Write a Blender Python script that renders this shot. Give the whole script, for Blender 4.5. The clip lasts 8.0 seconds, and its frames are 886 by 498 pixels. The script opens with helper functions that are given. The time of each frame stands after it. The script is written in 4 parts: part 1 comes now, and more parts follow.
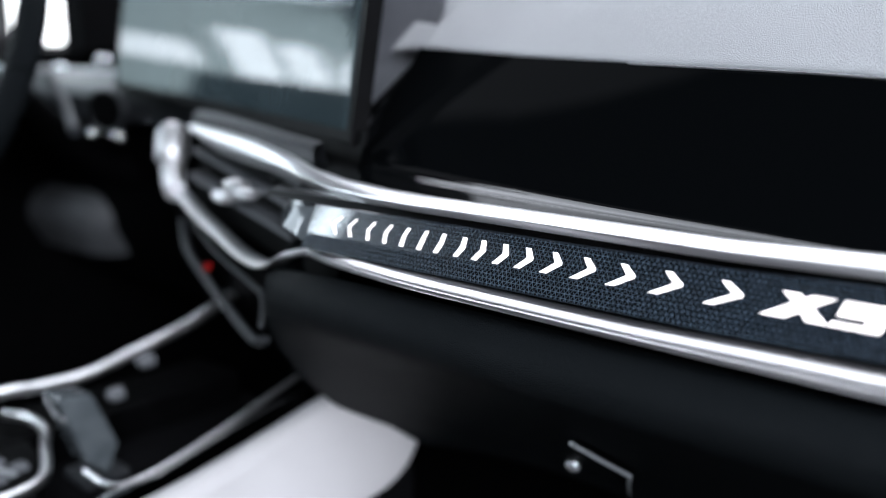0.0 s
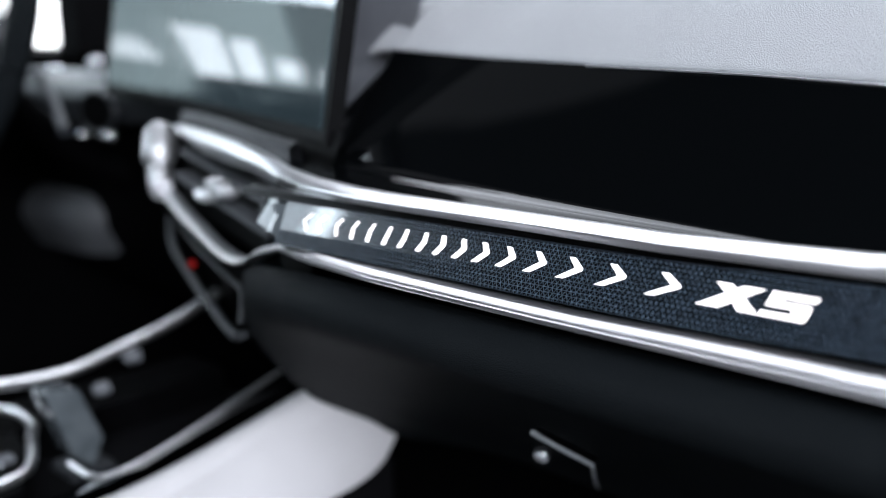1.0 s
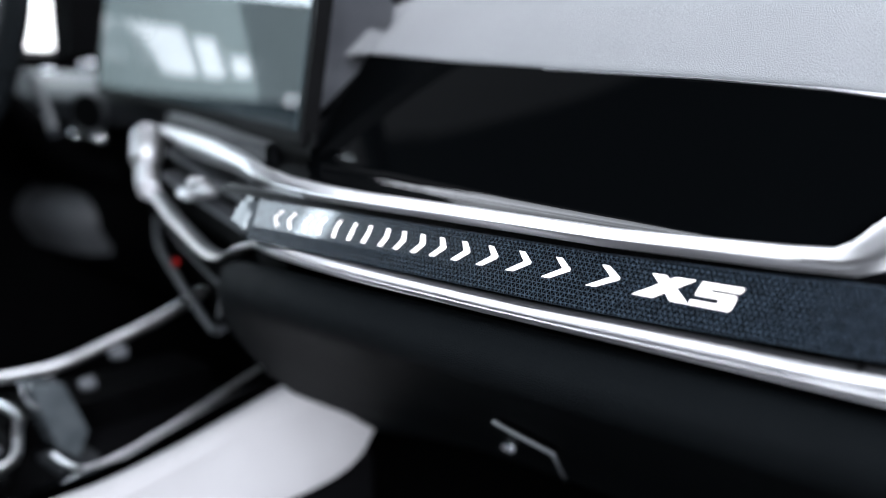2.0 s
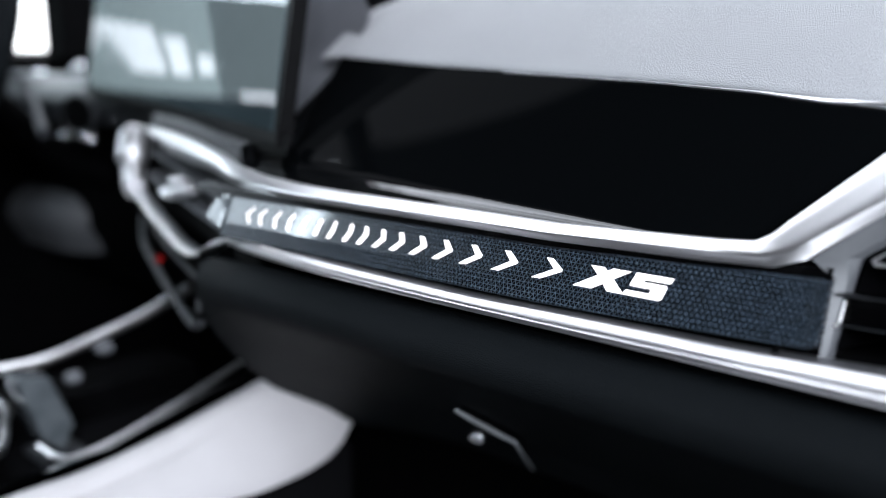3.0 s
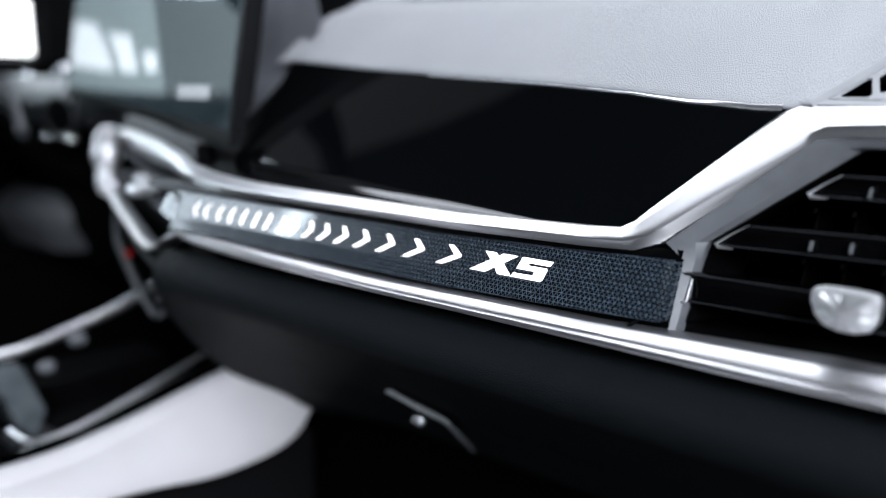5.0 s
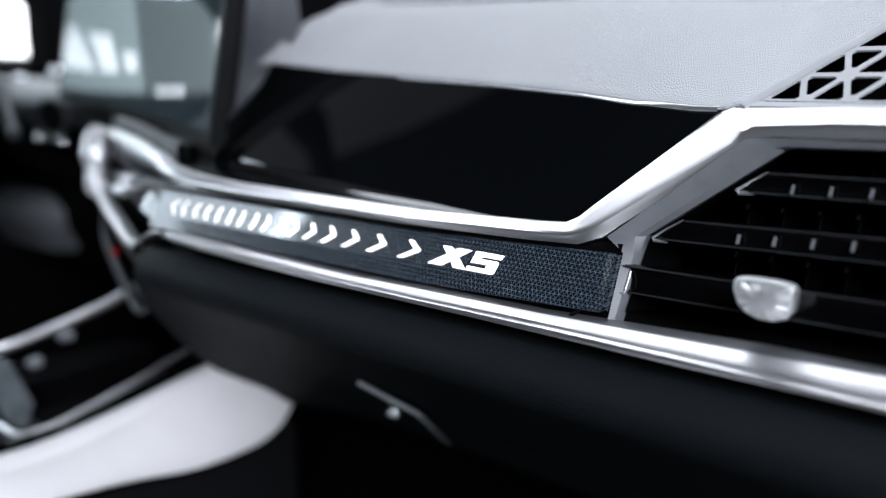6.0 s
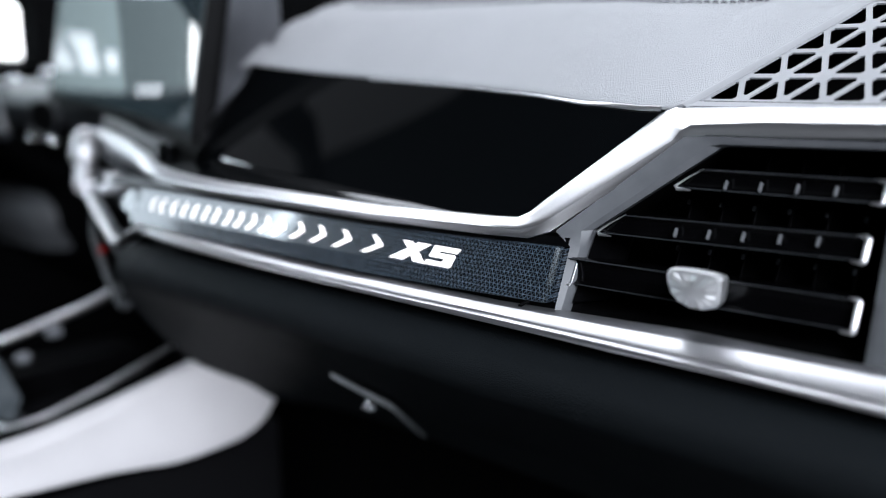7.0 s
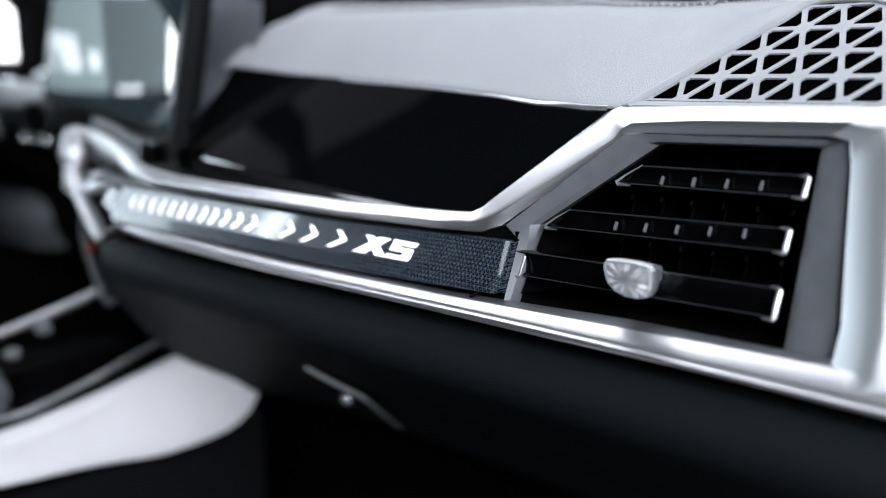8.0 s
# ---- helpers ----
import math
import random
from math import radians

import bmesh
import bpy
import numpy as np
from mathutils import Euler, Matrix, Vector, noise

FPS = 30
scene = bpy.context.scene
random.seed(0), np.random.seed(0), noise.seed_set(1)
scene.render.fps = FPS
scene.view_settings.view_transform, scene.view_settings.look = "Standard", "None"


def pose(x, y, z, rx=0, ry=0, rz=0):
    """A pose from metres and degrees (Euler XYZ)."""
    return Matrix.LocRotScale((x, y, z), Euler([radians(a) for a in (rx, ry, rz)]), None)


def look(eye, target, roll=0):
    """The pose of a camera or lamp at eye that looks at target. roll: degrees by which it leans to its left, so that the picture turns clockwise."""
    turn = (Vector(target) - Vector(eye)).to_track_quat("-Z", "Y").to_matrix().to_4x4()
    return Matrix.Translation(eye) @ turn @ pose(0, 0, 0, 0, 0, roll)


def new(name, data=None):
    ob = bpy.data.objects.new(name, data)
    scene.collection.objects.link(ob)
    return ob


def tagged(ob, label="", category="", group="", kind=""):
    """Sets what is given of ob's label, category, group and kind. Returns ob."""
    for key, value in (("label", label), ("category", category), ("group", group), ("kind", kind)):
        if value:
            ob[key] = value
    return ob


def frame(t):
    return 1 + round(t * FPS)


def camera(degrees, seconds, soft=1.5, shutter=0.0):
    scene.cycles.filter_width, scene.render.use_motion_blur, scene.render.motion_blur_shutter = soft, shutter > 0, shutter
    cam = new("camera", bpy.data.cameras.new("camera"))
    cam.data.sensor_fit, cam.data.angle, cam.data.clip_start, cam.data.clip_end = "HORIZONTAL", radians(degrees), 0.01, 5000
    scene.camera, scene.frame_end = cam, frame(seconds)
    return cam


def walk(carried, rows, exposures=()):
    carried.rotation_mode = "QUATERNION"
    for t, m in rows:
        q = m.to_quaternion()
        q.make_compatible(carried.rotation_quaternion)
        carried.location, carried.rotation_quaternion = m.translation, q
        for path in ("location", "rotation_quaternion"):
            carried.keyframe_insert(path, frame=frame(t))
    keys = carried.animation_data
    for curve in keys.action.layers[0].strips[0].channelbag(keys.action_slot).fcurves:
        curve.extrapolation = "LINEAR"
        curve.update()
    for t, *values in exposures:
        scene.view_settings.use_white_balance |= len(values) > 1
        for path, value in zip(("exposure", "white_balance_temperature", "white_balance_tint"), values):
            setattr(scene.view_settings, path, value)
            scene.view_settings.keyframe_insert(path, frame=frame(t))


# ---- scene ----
cam = camera(54.9, 8.0, 1.1)
METRES, EYE, TILT, LEAN, TURN = 0.225, 0.80, -11.9, 0.0, 41.4
ROWS = [
    (0.0, 0.0, 0.0, 0.0, -0.0, 0.0, -0.0),
    (0.5, 0.0351, -0.0299, -0.0058, -0.07, 0.03, -0.0),
    (1.0, 0.0854, -0.0723, -0.0156, 0.04, 0.13, -0.05),
    (1.5, 0.13, -0.1114, -0.0252, 0.06, 0.24, -0.12),
    (3.0, 0.2686, -0.2479, -0.0517, -0.02, 0.48, -0.26),
    (3.5, 0.3118, -0.2825, -0.0579, -0.08, 0.49, -0.24),
    (4.0, 0.3652, -0.327, -0.0671, -0.05, 0.55, -0.22),
    (4.5, 0.4178, -0.3696, -0.0761, 0.03, 0.61, -0.22),
    (6.0, 0.559, -0.4976, -0.1021, 0.1, 0.8, -0.3),
    (6.5, 0.6029, -0.5322, -0.1111, 0.02, 0.88, -0.35),
    (7.0, 0.6499, -0.5698, -0.1189, 0.12, 0.91, -0.34),
    (7.5, 0.6973, -0.6046, -0.1277, 0.09, 0.97, -0.32),
    (8.0, 0.7488, -0.6464, -0.1364, 0.26, 1.0, -0.32),
]
walk(cam, [(t, pose(0, 0, EYE, TILT, LEAN, TURN) @ pose(METRES * x, METRES * y, METRES * z, 90 + pitch, roll, yaw)) for t, x, y, z, yaw, pitch, roll in ROWS])
cam.data.dof.use_dof = True
cam.data.dof.focus_distance = 0.385
cam.data.dof.aperture_fstop = 3.5

# ---- light ----
world = bpy.data.worlds.new("world")
scene.world = world
world.use_nodes = True
world.node_tree.nodes["Background"].inputs[0].default_value = (0.84, 0.895, 1.0, 1)
world.node_tree.nodes["Background"].inputs[1].default_value = 0.11
scene.view_settings.exposure = 0.0


def area(name, eye, target, sx, sy, power, colour=(1, 1, 1)):
    data = bpy.data.lights.new(name, "AREA")
    data.shape, data.size, data.size_y, data.energy, data.color = "RECTANGLE", sx, sy, power, colour
    ob = new(name, data)
    ob.matrix_world = look(eye, target)
    return ob


# showroom light panels: over the bonnet, beside the open passenger door, and outside the driver's window
COOL = (0.84, 0.895, 1.0)
TEAL = (0.66, 0.86, 0.92)
PALE_BLUE = (0.76, 0.885, 1.0)
area("lamp_windscreen", (-0.9, 1.36, 2.4), (-0.8, 0.38, 0.7), 3.2, 1.32, 52, COOL)
area("lamp_door_side", (1.5, -0.8, 1.7), (-0.4, 0.3, 0.5), 1.2, 0.9, 95, COOL)
area("lamp_window", (-1.52, -0.13, 1.07), (0, -0.13, 1.07), 0.83, 0.46, 5.6, PALE_BLUE)
area("lamp_window_gap", (-1.51, -0.588, 1.10), (0, -0.588, 1.10), 0.085, 0.44, 2.6, PALE_BLUE)
area("lamp_side_glass", (-1.58, 0.34, 0.95), (0, 0.34, 0.95), 0.32, 0.20, 0.29, TEAL)
area("lamp_front_glass", (-1.58, 0.60, 0.95), (0, 0.60, 0.95), 0.20, 0.20, 0.055, TEAL)
area("lamp_upper_glass", (-1.58, 0.54, 1.13), (0, 0.54, 1.13), 0.24, 0.24, 1.8, PALE_BLUE)
# small lamps added to put bright marks into the display's reflection
for pane, y, z, sx, sy in (("lamp_front_pane", 0.409, 0.915, 0.018, 0.040), ("lamp_middle_pane", 0.440, 0.922, 0.020, 0.085),
                           ("lamp_rear_pane", 0.4625, 0.915, 0.015, 0.070), ("lamp_last_pane", 0.486, 0.903, 0.014, 0.035), ("lamp_low_streak", 0.545, 0.848, 0.055, 0.011)):
    area(pane, (-1.50, y, z), (0, y, z), sx, sy, 12.0 * sx * sy, COOL)

# ---- materials ----


class Nodes:
    def __init__(self, name):
        self.mat = bpy.data.materials.new(name)
        self.mat.use_nodes = True
        self.t = self.mat.node_tree
        self.b = self.t.nodes["Principled BSDF"]

    def node(self, kind, **inputs):
        n = self.t.nodes.new(kind)
        return n

    def link(self, a, b):
        self.t.links.new(a, b)

    def math(self, op, a, b=None, c=None):
        n = self.t.nodes.new("ShaderNodeMath")
        n.operation = op
        for i, v in enumerate((a, b, c)):
            if v is None:
                continue
            if isinstance(v, (int, float)):
                n.inputs[i].default_value = v
            else:
                self.link(v, n.inputs[i])
        return n.outputs[0]

    def coords(self):
        return self.t.nodes.new("ShaderNodeTexCoord").outputs["Object"]

    def noise(self, scale, detail=4, rough=0.55, vec=None):
        n = self.t.nodes.new("ShaderNodeTexNoise")
        n.inputs["Scale"].default_value = scale
        n.inputs["Detail"].default_value = detail
        n.inputs["Roughness"].default_value = rough
        self.link(vec if vec else self.coords(), n.inputs["Vector"])
        return n.outputs["Fac"]

    def ramp(self, fac, *stops):
        n = self.t.nodes.new("ShaderNodeValToRGB")
        r = n.color_ramp
        while len(r.elements) < len(stops):
            r.elements.new(0.5)
        for e, (p, c) in zip(r.elements, stops):
            e.position = p
            e.color = (*c, 1) if len(c) == 3 else c
        self.link(fac, n.inputs[0])
        return n.outputs[0]

    def bump(self, height, strength, distance, normal=None):
        n = self.t.nodes.new("ShaderNodeBump")
        n.inputs["Strength"].default_value = strength
        n.inputs["Distance"].default_value = distance
        self.link(height, n.inputs["Height"])
        if normal:
            self.link(normal, n.inputs["Normal"])
        return n.outputs[0]

    def set(self, **kw):
        names = dict(colour="Base Color", rough="Roughness", metal="Metallic", coat="Coat Weight", coat_rough="Coat Roughness",
                     spec="Specular IOR Level", trans="Transmission Weight", ior="IOR", normal="Normal", emit="Emission Color",
                     power="Emission Strength", aniso="Anisotropic")
        for k, v in kw.items():
            s = self.b.inputs[names[k]]
            if isinstance(v, (int, float)):
                s.default_value = v
            elif isinstance(v, tuple):
                s.default_value = (*v, 1)
            else:
                self.link(v, s)
        return self.mat


def leather(name, dark, light, rough=0.5, cell=900.0, depth=0.0006, spec=0.4):
    m = Nodes(name)
    vec = m.coords()
    v = m.t.nodes.new("ShaderNodeTexVoronoi")
    v.feature = "DISTANCE_TO_EDGE"
    v.inputs["Scale"].default_value = cell
    warp = m.t.nodes.new("ShaderNodeTexNoise")
    warp.inputs["Scale"].default_value = cell * 0.7
    m.link(vec, warp.inputs["Vector"])
    mix = m.t.nodes.new("ShaderNodeVectorMath")
    mix.operation = "MULTIPLY_ADD"
    m.link(warp.outputs["Color"], mix.inputs[0])
    mix.inputs[1].default_value = (0.0012, 0.0012, 0.0012)
    m.link(vec, mix.inputs[2])
    m.link(mix.outputs[0], v.inputs["Vector"])
    pores = m.ramp(v.outputs["Distance"], (0.0, (0, 0, 0)), (0.28, (1, 1, 1)))
    fine = m.noise(cell * 2.2, 3)
    broad = m.noise(9, 3)
    tone = m.ramp(m.math("ADD", m.math("MULTIPLY", broad, 0.75), m.math("MULTIPLY", fine, 0.25)), (0.3, dark), (0.7, light))
    n1 = m.bump(pores, 0.55, depth)
    n2 = m.bump(fine, 0.25, depth * 0.6, n1)
    r = m.math("MULTIPLY_ADD", broad, 0.12, rough - 0.06)
    return m.set(colour=tone, rough=r, normal=n2, spec=spec)


def satin_metal(name, colour, rough=0.22):
    m = Nodes(name)
    vec = m.coords()
    mp = m.t.nodes.new("ShaderNodeMapping")
    mp.inputs["Scale"].default_value = (60, 4000, 4000)
    m.link(vec, mp.inputs[0])
    brush = m.noise(1.0, 3, 0.5, mp.outputs[0])
    broad = m.noise(30, 3)
    r = m.math("MULTIPLY_ADD", broad, 0.03, rough - 0.015)
    tone = m.ramp(brush, (0.35, tuple(c * 0.95 for c in colour)), (0.65, colour))
    return m.set(colour=tone, metal=1.0, rough=r)


def plain(name, a, b, rough, scale=60.0, metal=0.0, bump=0.0, coat=0.0, spec=0.5):
    m = Nodes(name)
    n = m.noise(scale, 4)
    out = dict(colour=m.ramp(n, (0.3, a), (0.7, b)), rough=m.math("MULTIPLY_ADD", m.noise(scale * 3, 3), 0.08, max(rough - 0.04, 0.0)), metal=metal,
               coat=coat, coat_rough=0.02, spec=spec)
    if bump:
        out["normal"] = m.bump(m.noise(scale * 12, 3), 0.3, bump)
    return m.set(**out)


def gloss(name, colour, rough=0.03):
    m = Nodes(name)
    dust = m.noise(700, 2, 0.7)
    specks = m.ramp(dust, (0.70, (0, 0, 0)), (0.80, (1, 1, 1)))
    smear = m.noise(14, 4)
    r = m.math("ADD", m.math("MULTIPLY", specks, 0.12), m.math("MULTIPLY_ADD", smear, 0.04, rough - 0.02))
    return m.set(colour=colour, rough=r, spec=0.45, normal=m.bump(m.noise(40, 2), 0.015, 0.001))


def glow(name, colour, power, base=(0.9, 0.9, 0.9)):
    m = Nodes(name)
    return m.set(colour=base, rough=0.3, emit=colour, power=power)


def lattice(name):
    """Dark strip under clear lacquer, with a fine triangle net printed in blue grey."""
    m = Nodes(name)
    sep = m.t.nodes.new("ShaderNodeSeparateXYZ")
    m.link(m.coords(), sep.inputs[0])
    u, v = sep.outputs[0], m.math("MULTIPLY", sep.outputs[2], 1.085)
    side = 0.0024
    lines = None
    for k in range(3):
        a = math.pi / 3 * k + math.pi / 2
        d = m.math("ADD", m.math("MULTIPLY", u, math.cos(a)), m.math("MULTIPLY", v, math.sin(a)))
        f = m.math("FRACT", m.math("DIVIDE", d, side * 0.866))
        e = m.math("ABSOLUTE", m.math("SUBTRACT", f, 0.5))
        g = m.math("GREATER_THAN", e, 0.43)
        lines = g if lines is None else m.math("MAXIMUM", lines, g)
    broken = m.ramp(m.noise(420, 2), (0.36, (0.25, 0.25, 0.25)), (0.6, (1, 1, 1)))
    k = m.math("MULTIPLY", lines, broken)
    tone = m.ramp(k, (0.0, (0.004, 0.006, 0.009)), (1.0, (0.050, 0.072, 0.098)))
    r = m.math("MULTIPLY_ADD", lines, 0.15, 0.25)
    return m.set(colour=tone, rough=r, coat=0.9, coat_rough=0.012, normal=m.bump(lines, 0.3, 0.0003))


PAD = leather("grey_leather", (0.345, 0.352, 0.365), (0.40, 0.407, 0.42), 0.52, 850.0, 0.0005)
CONSOLE_LEATHER = leather("pale_leather", (0.68, 0.655, 0.66), (0.77, 0.745, 0.75), 0.5, 700.0, 0.0004)
LOWER = leather("black_leather", (0.0052, 0.0066, 0.0076), (0.0085, 0.0104, 0.0118), 0.55, 900.0, 0.0005, 0.05)
CHROME = satin_metal("satin_chrome", (0.90, 0.893, 0.905), 0.32)
SILVER = satin_metal("silver_paint", (0.40, 0.405, 0.42), 0.42)
PALE = plain("pale_metal_paint", (0.34, 0.36, 0.37), (0.42, 0.44, 0.45), 0.35, 80)
KNOB = satin_metal("knob_chrome", (0.94, 0.945, 0.95), 0.42)
SLAT_GLOSS = plain("slat_gloss_black", (0.0008, 0.0008, 0.001), (0.0015, 0.0015, 0.0018), 0.16, 60, 0, 0, 0, 0.35)
BRIGHT = satin_metal("bright_chrome", (0.9, 0.91, 0.93), 0.07)
PIANO = gloss("piano_black", (0.002, 0.0024, 0.0028))
BLACK = plain("black_plastic", (0.0010, 0.0010, 0.0012), (0.0022, 0.0022, 0.0025), 0.5, 60, 0, 0, 0, 0.03)
SURROUND = plain("grey_surround_paint", (0.082, 0.086, 0.093), (0.106, 0.110, 0.117), 0.50, 90)
VENT_BLACK = plain("gloss_black_plastic", (0.0008, 0.0008, 0.001), (0.0015, 0.0015, 0.0018), 0.3, 60, 0, 0, 0, 0.13)
# carpet tones hold the light: near black in shade, lighter on the lit tunnel
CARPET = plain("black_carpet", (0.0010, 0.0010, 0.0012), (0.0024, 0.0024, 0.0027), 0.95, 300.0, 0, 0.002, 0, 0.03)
TUNNEL_LIT = plain("tunnel_carpet_lit", (0.004, 0.004, 0.0046), (0.007, 0.007, 0.0078), 0.95, 300.0, 0, 0.002, 0, 0.03)
STRIP = lattice("strip_net")
LIT = glow("lit_white", (1.0, 0.92, 0.93), 1.4)
RED = glow("lit_red", (1.0, 0.02, 0.015), 0.12, (0.2, 0.01, 0.01))
# base lifted to teal: the window's reflected haze is put into the colour
SCREEN = plain("screen_glass_haze", (0.045, 0.066, 0.074), (0.060, 0.084, 0.093), 0.03, 20, 0, 0, 0.04, 0.5)
BEZEL = plain("dark_bezel", (0.0018, 0.0018, 0.002), (0.0035, 0.0035, 0.004), 0.4, 60, 0, 0, 0, 0.06)
GREY_PLASTIC = plain("grey_plastic", (0.10, 0.105, 0.115), (0.14, 0.145, 0.155), 0.5, 50, 0, 0.0003)
CAP_SILVER = satin_metal("cap_silver", (0.95, 0.95, 0.96), 0.50)
CRYSTAL = plain("clear_crystal", (0.07, 0.082, 0.09), (0.12, 0.135, 0.145), 0.10, 60, 0.0, 0, 0.5)
DIM_GREY = plain("dim_grey_plastic", (0.045, 0.048, 0.052), (0.065, 0.068, 0.073), 0.6, 50, 0, 0.0003)
DIM = plain("dim_trim", (0.018, 0.02, 0.023), (0.03, 0.033, 0.037), 0.4, 50)
END_GREY = plain("side_grey", (0.12, 0.125, 0.142), (0.155, 0.160, 0.178), 0.55, 50, 0, 0.0003)
STITCH = plain("black_thread", (0.02, 0.02, 0.022), (0.05, 0.05, 0.055), 0.8, 2000)
HEADLINER = plain("headliner", (0.004, 0.004, 0.0045), (0.007, 0.007, 0.0075), 0.95, 40, 0, 0, 0, 0.05)
HALL_FLOOR = plain("hall_floor", (0.26, 0.265, 0.275), (0.33, 0.335, 0.345), 0.35, 2.0)
FLOOR_REFLECTOR = plain("floor_reflector", (0.42, 0.42, 0.43), (0.52, 0.52, 0.53), 0.7, 6.0)
SIDE_SILVER = satin_metal("satin_silver", (0.80, 0.82, 0.83), 0.46)

# ---- mesh helpers ----


def thing(name, at, label, category, group="", kind=""):
    ob = new(name)
    ob.empty_display_size = 0.05
    ob.location = at
    return tagged(ob, label, category, group, kind)


def place(name, bm, material, parent=None, label="", smooth=None):
    """Links a bmesh, drawn in the world's metres, as one mesh object under parent."""
    bmesh.ops.recalc_face_normals(bm, faces=bm.faces)
    me = bpy.data.meshes.new(name)
    bm.to_mesh(me)
    bm.free()
    me.materials.append(material)
    ob = new(name, me)
    if smooth is not None:
        me.shade_smooth()
        me.set_sharp_from_angle(angle=radians(smooth))
    if parent is not None:
        at = Vector(parent.location)
        up = parent.parent
        while up is not None:
            at = at + up.location
            up = up.parent
        ob.parent = parent
        ob.location = -at if parent.type == "EMPTY" else (0, 0, 0)
        if parent.type == "MESH":
            ob.location = (0, 0, 0)
    if label:
        tagged(ob, label)
    return ob


part = place


def loft(sections, closed=False, caps=False, bm=None):
    """Skin over sections with equal counts of points; closed: each section is a ring."""
    bm = bm or bmesh.new()
    rings = [[bm.verts.new(p) for p in s] for s in sections]
    n = len(rings[0])
    for a, b in zip(rings, rings[1:]):
        for i in range(n if closed else n - 1):
            j = (i + 1) % n
            bm.faces.new((a[i], a[j], b[j], b[i]))
    if caps and closed:
        bm.faces.new(rings[0][::-1])
        bm.faces.new(rings[-1])
    return bm


def smooth_line(points, per=8):
    """Catmull-Rom through the points."""
    pts = [Vector(p) for p in points]
    ext = [2 * pts[0] - pts[1], *pts, 2 * pts[-1] - pts[-2]]
    out = []
    for i in range(1, len(ext) - 2):
        a, b, c, d = ext[i - 1:i + 3]
        for k in range(per):
            t = k / per
            out.append(0.5 * (2 * b + (c - a) * t + (2 * a - 5 * b + 4 * c - d) * t * t + (3 * b - a - 3 * c + d) * t ** 3))
    out.append(pts[-1])
    return out


def rounded(points, radius, per=4):
    """A polyline with its inner corners rounded."""
    pts = [Vector(p) for p in points]
    out = [pts[0]]
    for a, b, c in zip(pts, pts[1:], pts[2:]):
        u, v = (a - b), (c - b)
        r = min(radius, u.length * 0.45, v.length * 0.45)
        p, q = b + u.normalized() * r, b + v.normalized() * r
        for k in range(per + 1):
            t = k / per
            out.append((1 - t) ** 2 * p + 2 * t * (1 - t) * b + t * t * q)
    out.append(pts[-1])
    return out


def tube(points, radius, sides=10, flat=1.0, bm=None):
    """A round or flattened bar along a line; radius may be a list."""
    pts = [Vector(p) for p in points]
    secs = []
    for i, p in enumerate(pts):
        d = (pts[min(i + 1, len(pts) - 1)] - pts[max(i - 1, 0)]).normalized()
        s = d.cross(Vector((0, 0, 1)))
        s = s.normalized() if s.length > 1e-4 else Vector((1, 0, 0))
        u = s.cross(d).normalized()
        r = radius[i] if isinstance(radius, (list, tuple)) else radius
        secs.append([p + s * r * math.cos(a) + u * r * flat * math.sin(a) for a in (2 * math.pi * k / sides for k in range(sides))])
    return loft(secs, True, True, bm)


def slab(outline, depth, bevel=0.0, segments=2, bm=None):
    """An extruded outline (points in order) moved by the vector depth, with bevelled edges."""
    own = bmesh.new()
    a = [own.verts.new(p) for p in outline]
    b = [own.verts.new(Vector(p) + Vector(depth)) for p in outline]
    own.faces.new(a)
    own.faces.new(b[::-1])
    for i in range(len(a)):
        j = (i + 1) % len(a)
        own.faces.new((a[i], b[i], b[j], a[j]))
    bmesh.ops.recalc_face_normals(own, faces=own.faces)
    if bevel:
        bmesh.ops.bevel(own, geom=own.edges[:], offset=bevel, segments=segments, affect="EDGES", profile=0.6)
    return own


def box(lo, hi, bevel=0.0, segments=2):
    (x0, y0, z0), (x1, y1, z1) = lo, hi
    return slab([(x0, y0, z0), (x1, y0, z0), (x1, y1, z0), (x0, y1, z0)], (0, 0, z1 - z0), bevel, segments)


def face_y(z, off=0.0):
    """The sloping front of the dashboard: its y at height z."""
    return 0.304 + 0.42 * (z - 0.705) + off


def on_face(x, z, off=0.0):
    return Vector((x, face_y(z, off), z))


IN = Vector((0, 0.92, -0.39))  # into the front face

# ---- the cabin and the hall ----


def flat(name, lo, hi, material, label, category):
    return tagged(place(name, box(lo, hi), material), label, category, kind="structure")


# floor is out of view; its pale colour is chosen to bounce light upwards
flat("floor", (-40, -40, -0.46), (40, 40, -0.40), HALL_FLOOR, "unseen showroom floor, pale to bounce light up to the car", "floor")
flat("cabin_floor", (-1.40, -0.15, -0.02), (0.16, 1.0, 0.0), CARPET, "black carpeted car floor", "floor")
# unseen pale floor, added to brighten reflections in the chrome trim
flat("cabin_floor_rear", (-1.40, -1.8, -0.02), (0.16, -0.15, 0.0), FLOOR_REFLECTOR, "unseen pale grey reflector floor behind the front row", "floor")
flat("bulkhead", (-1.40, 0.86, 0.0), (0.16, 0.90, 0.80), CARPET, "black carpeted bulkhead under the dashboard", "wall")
# unseen end wall, added to keep low light out from behind
flat("cabin_back", (-1.40, -1.84, 0.0), (0.16, -1.80, 0.86), HEADLINER, "unseen dark cabin end that blocks low light", "wall")
# unseen roof; its front edge is set to keep the panel's reflections dark
flat("cabin_roof", (-1.40, -1.8, 1.34), (0.16, 0.30, 1.40), HEADLINER, "dark cloth car headliner", "ceiling")
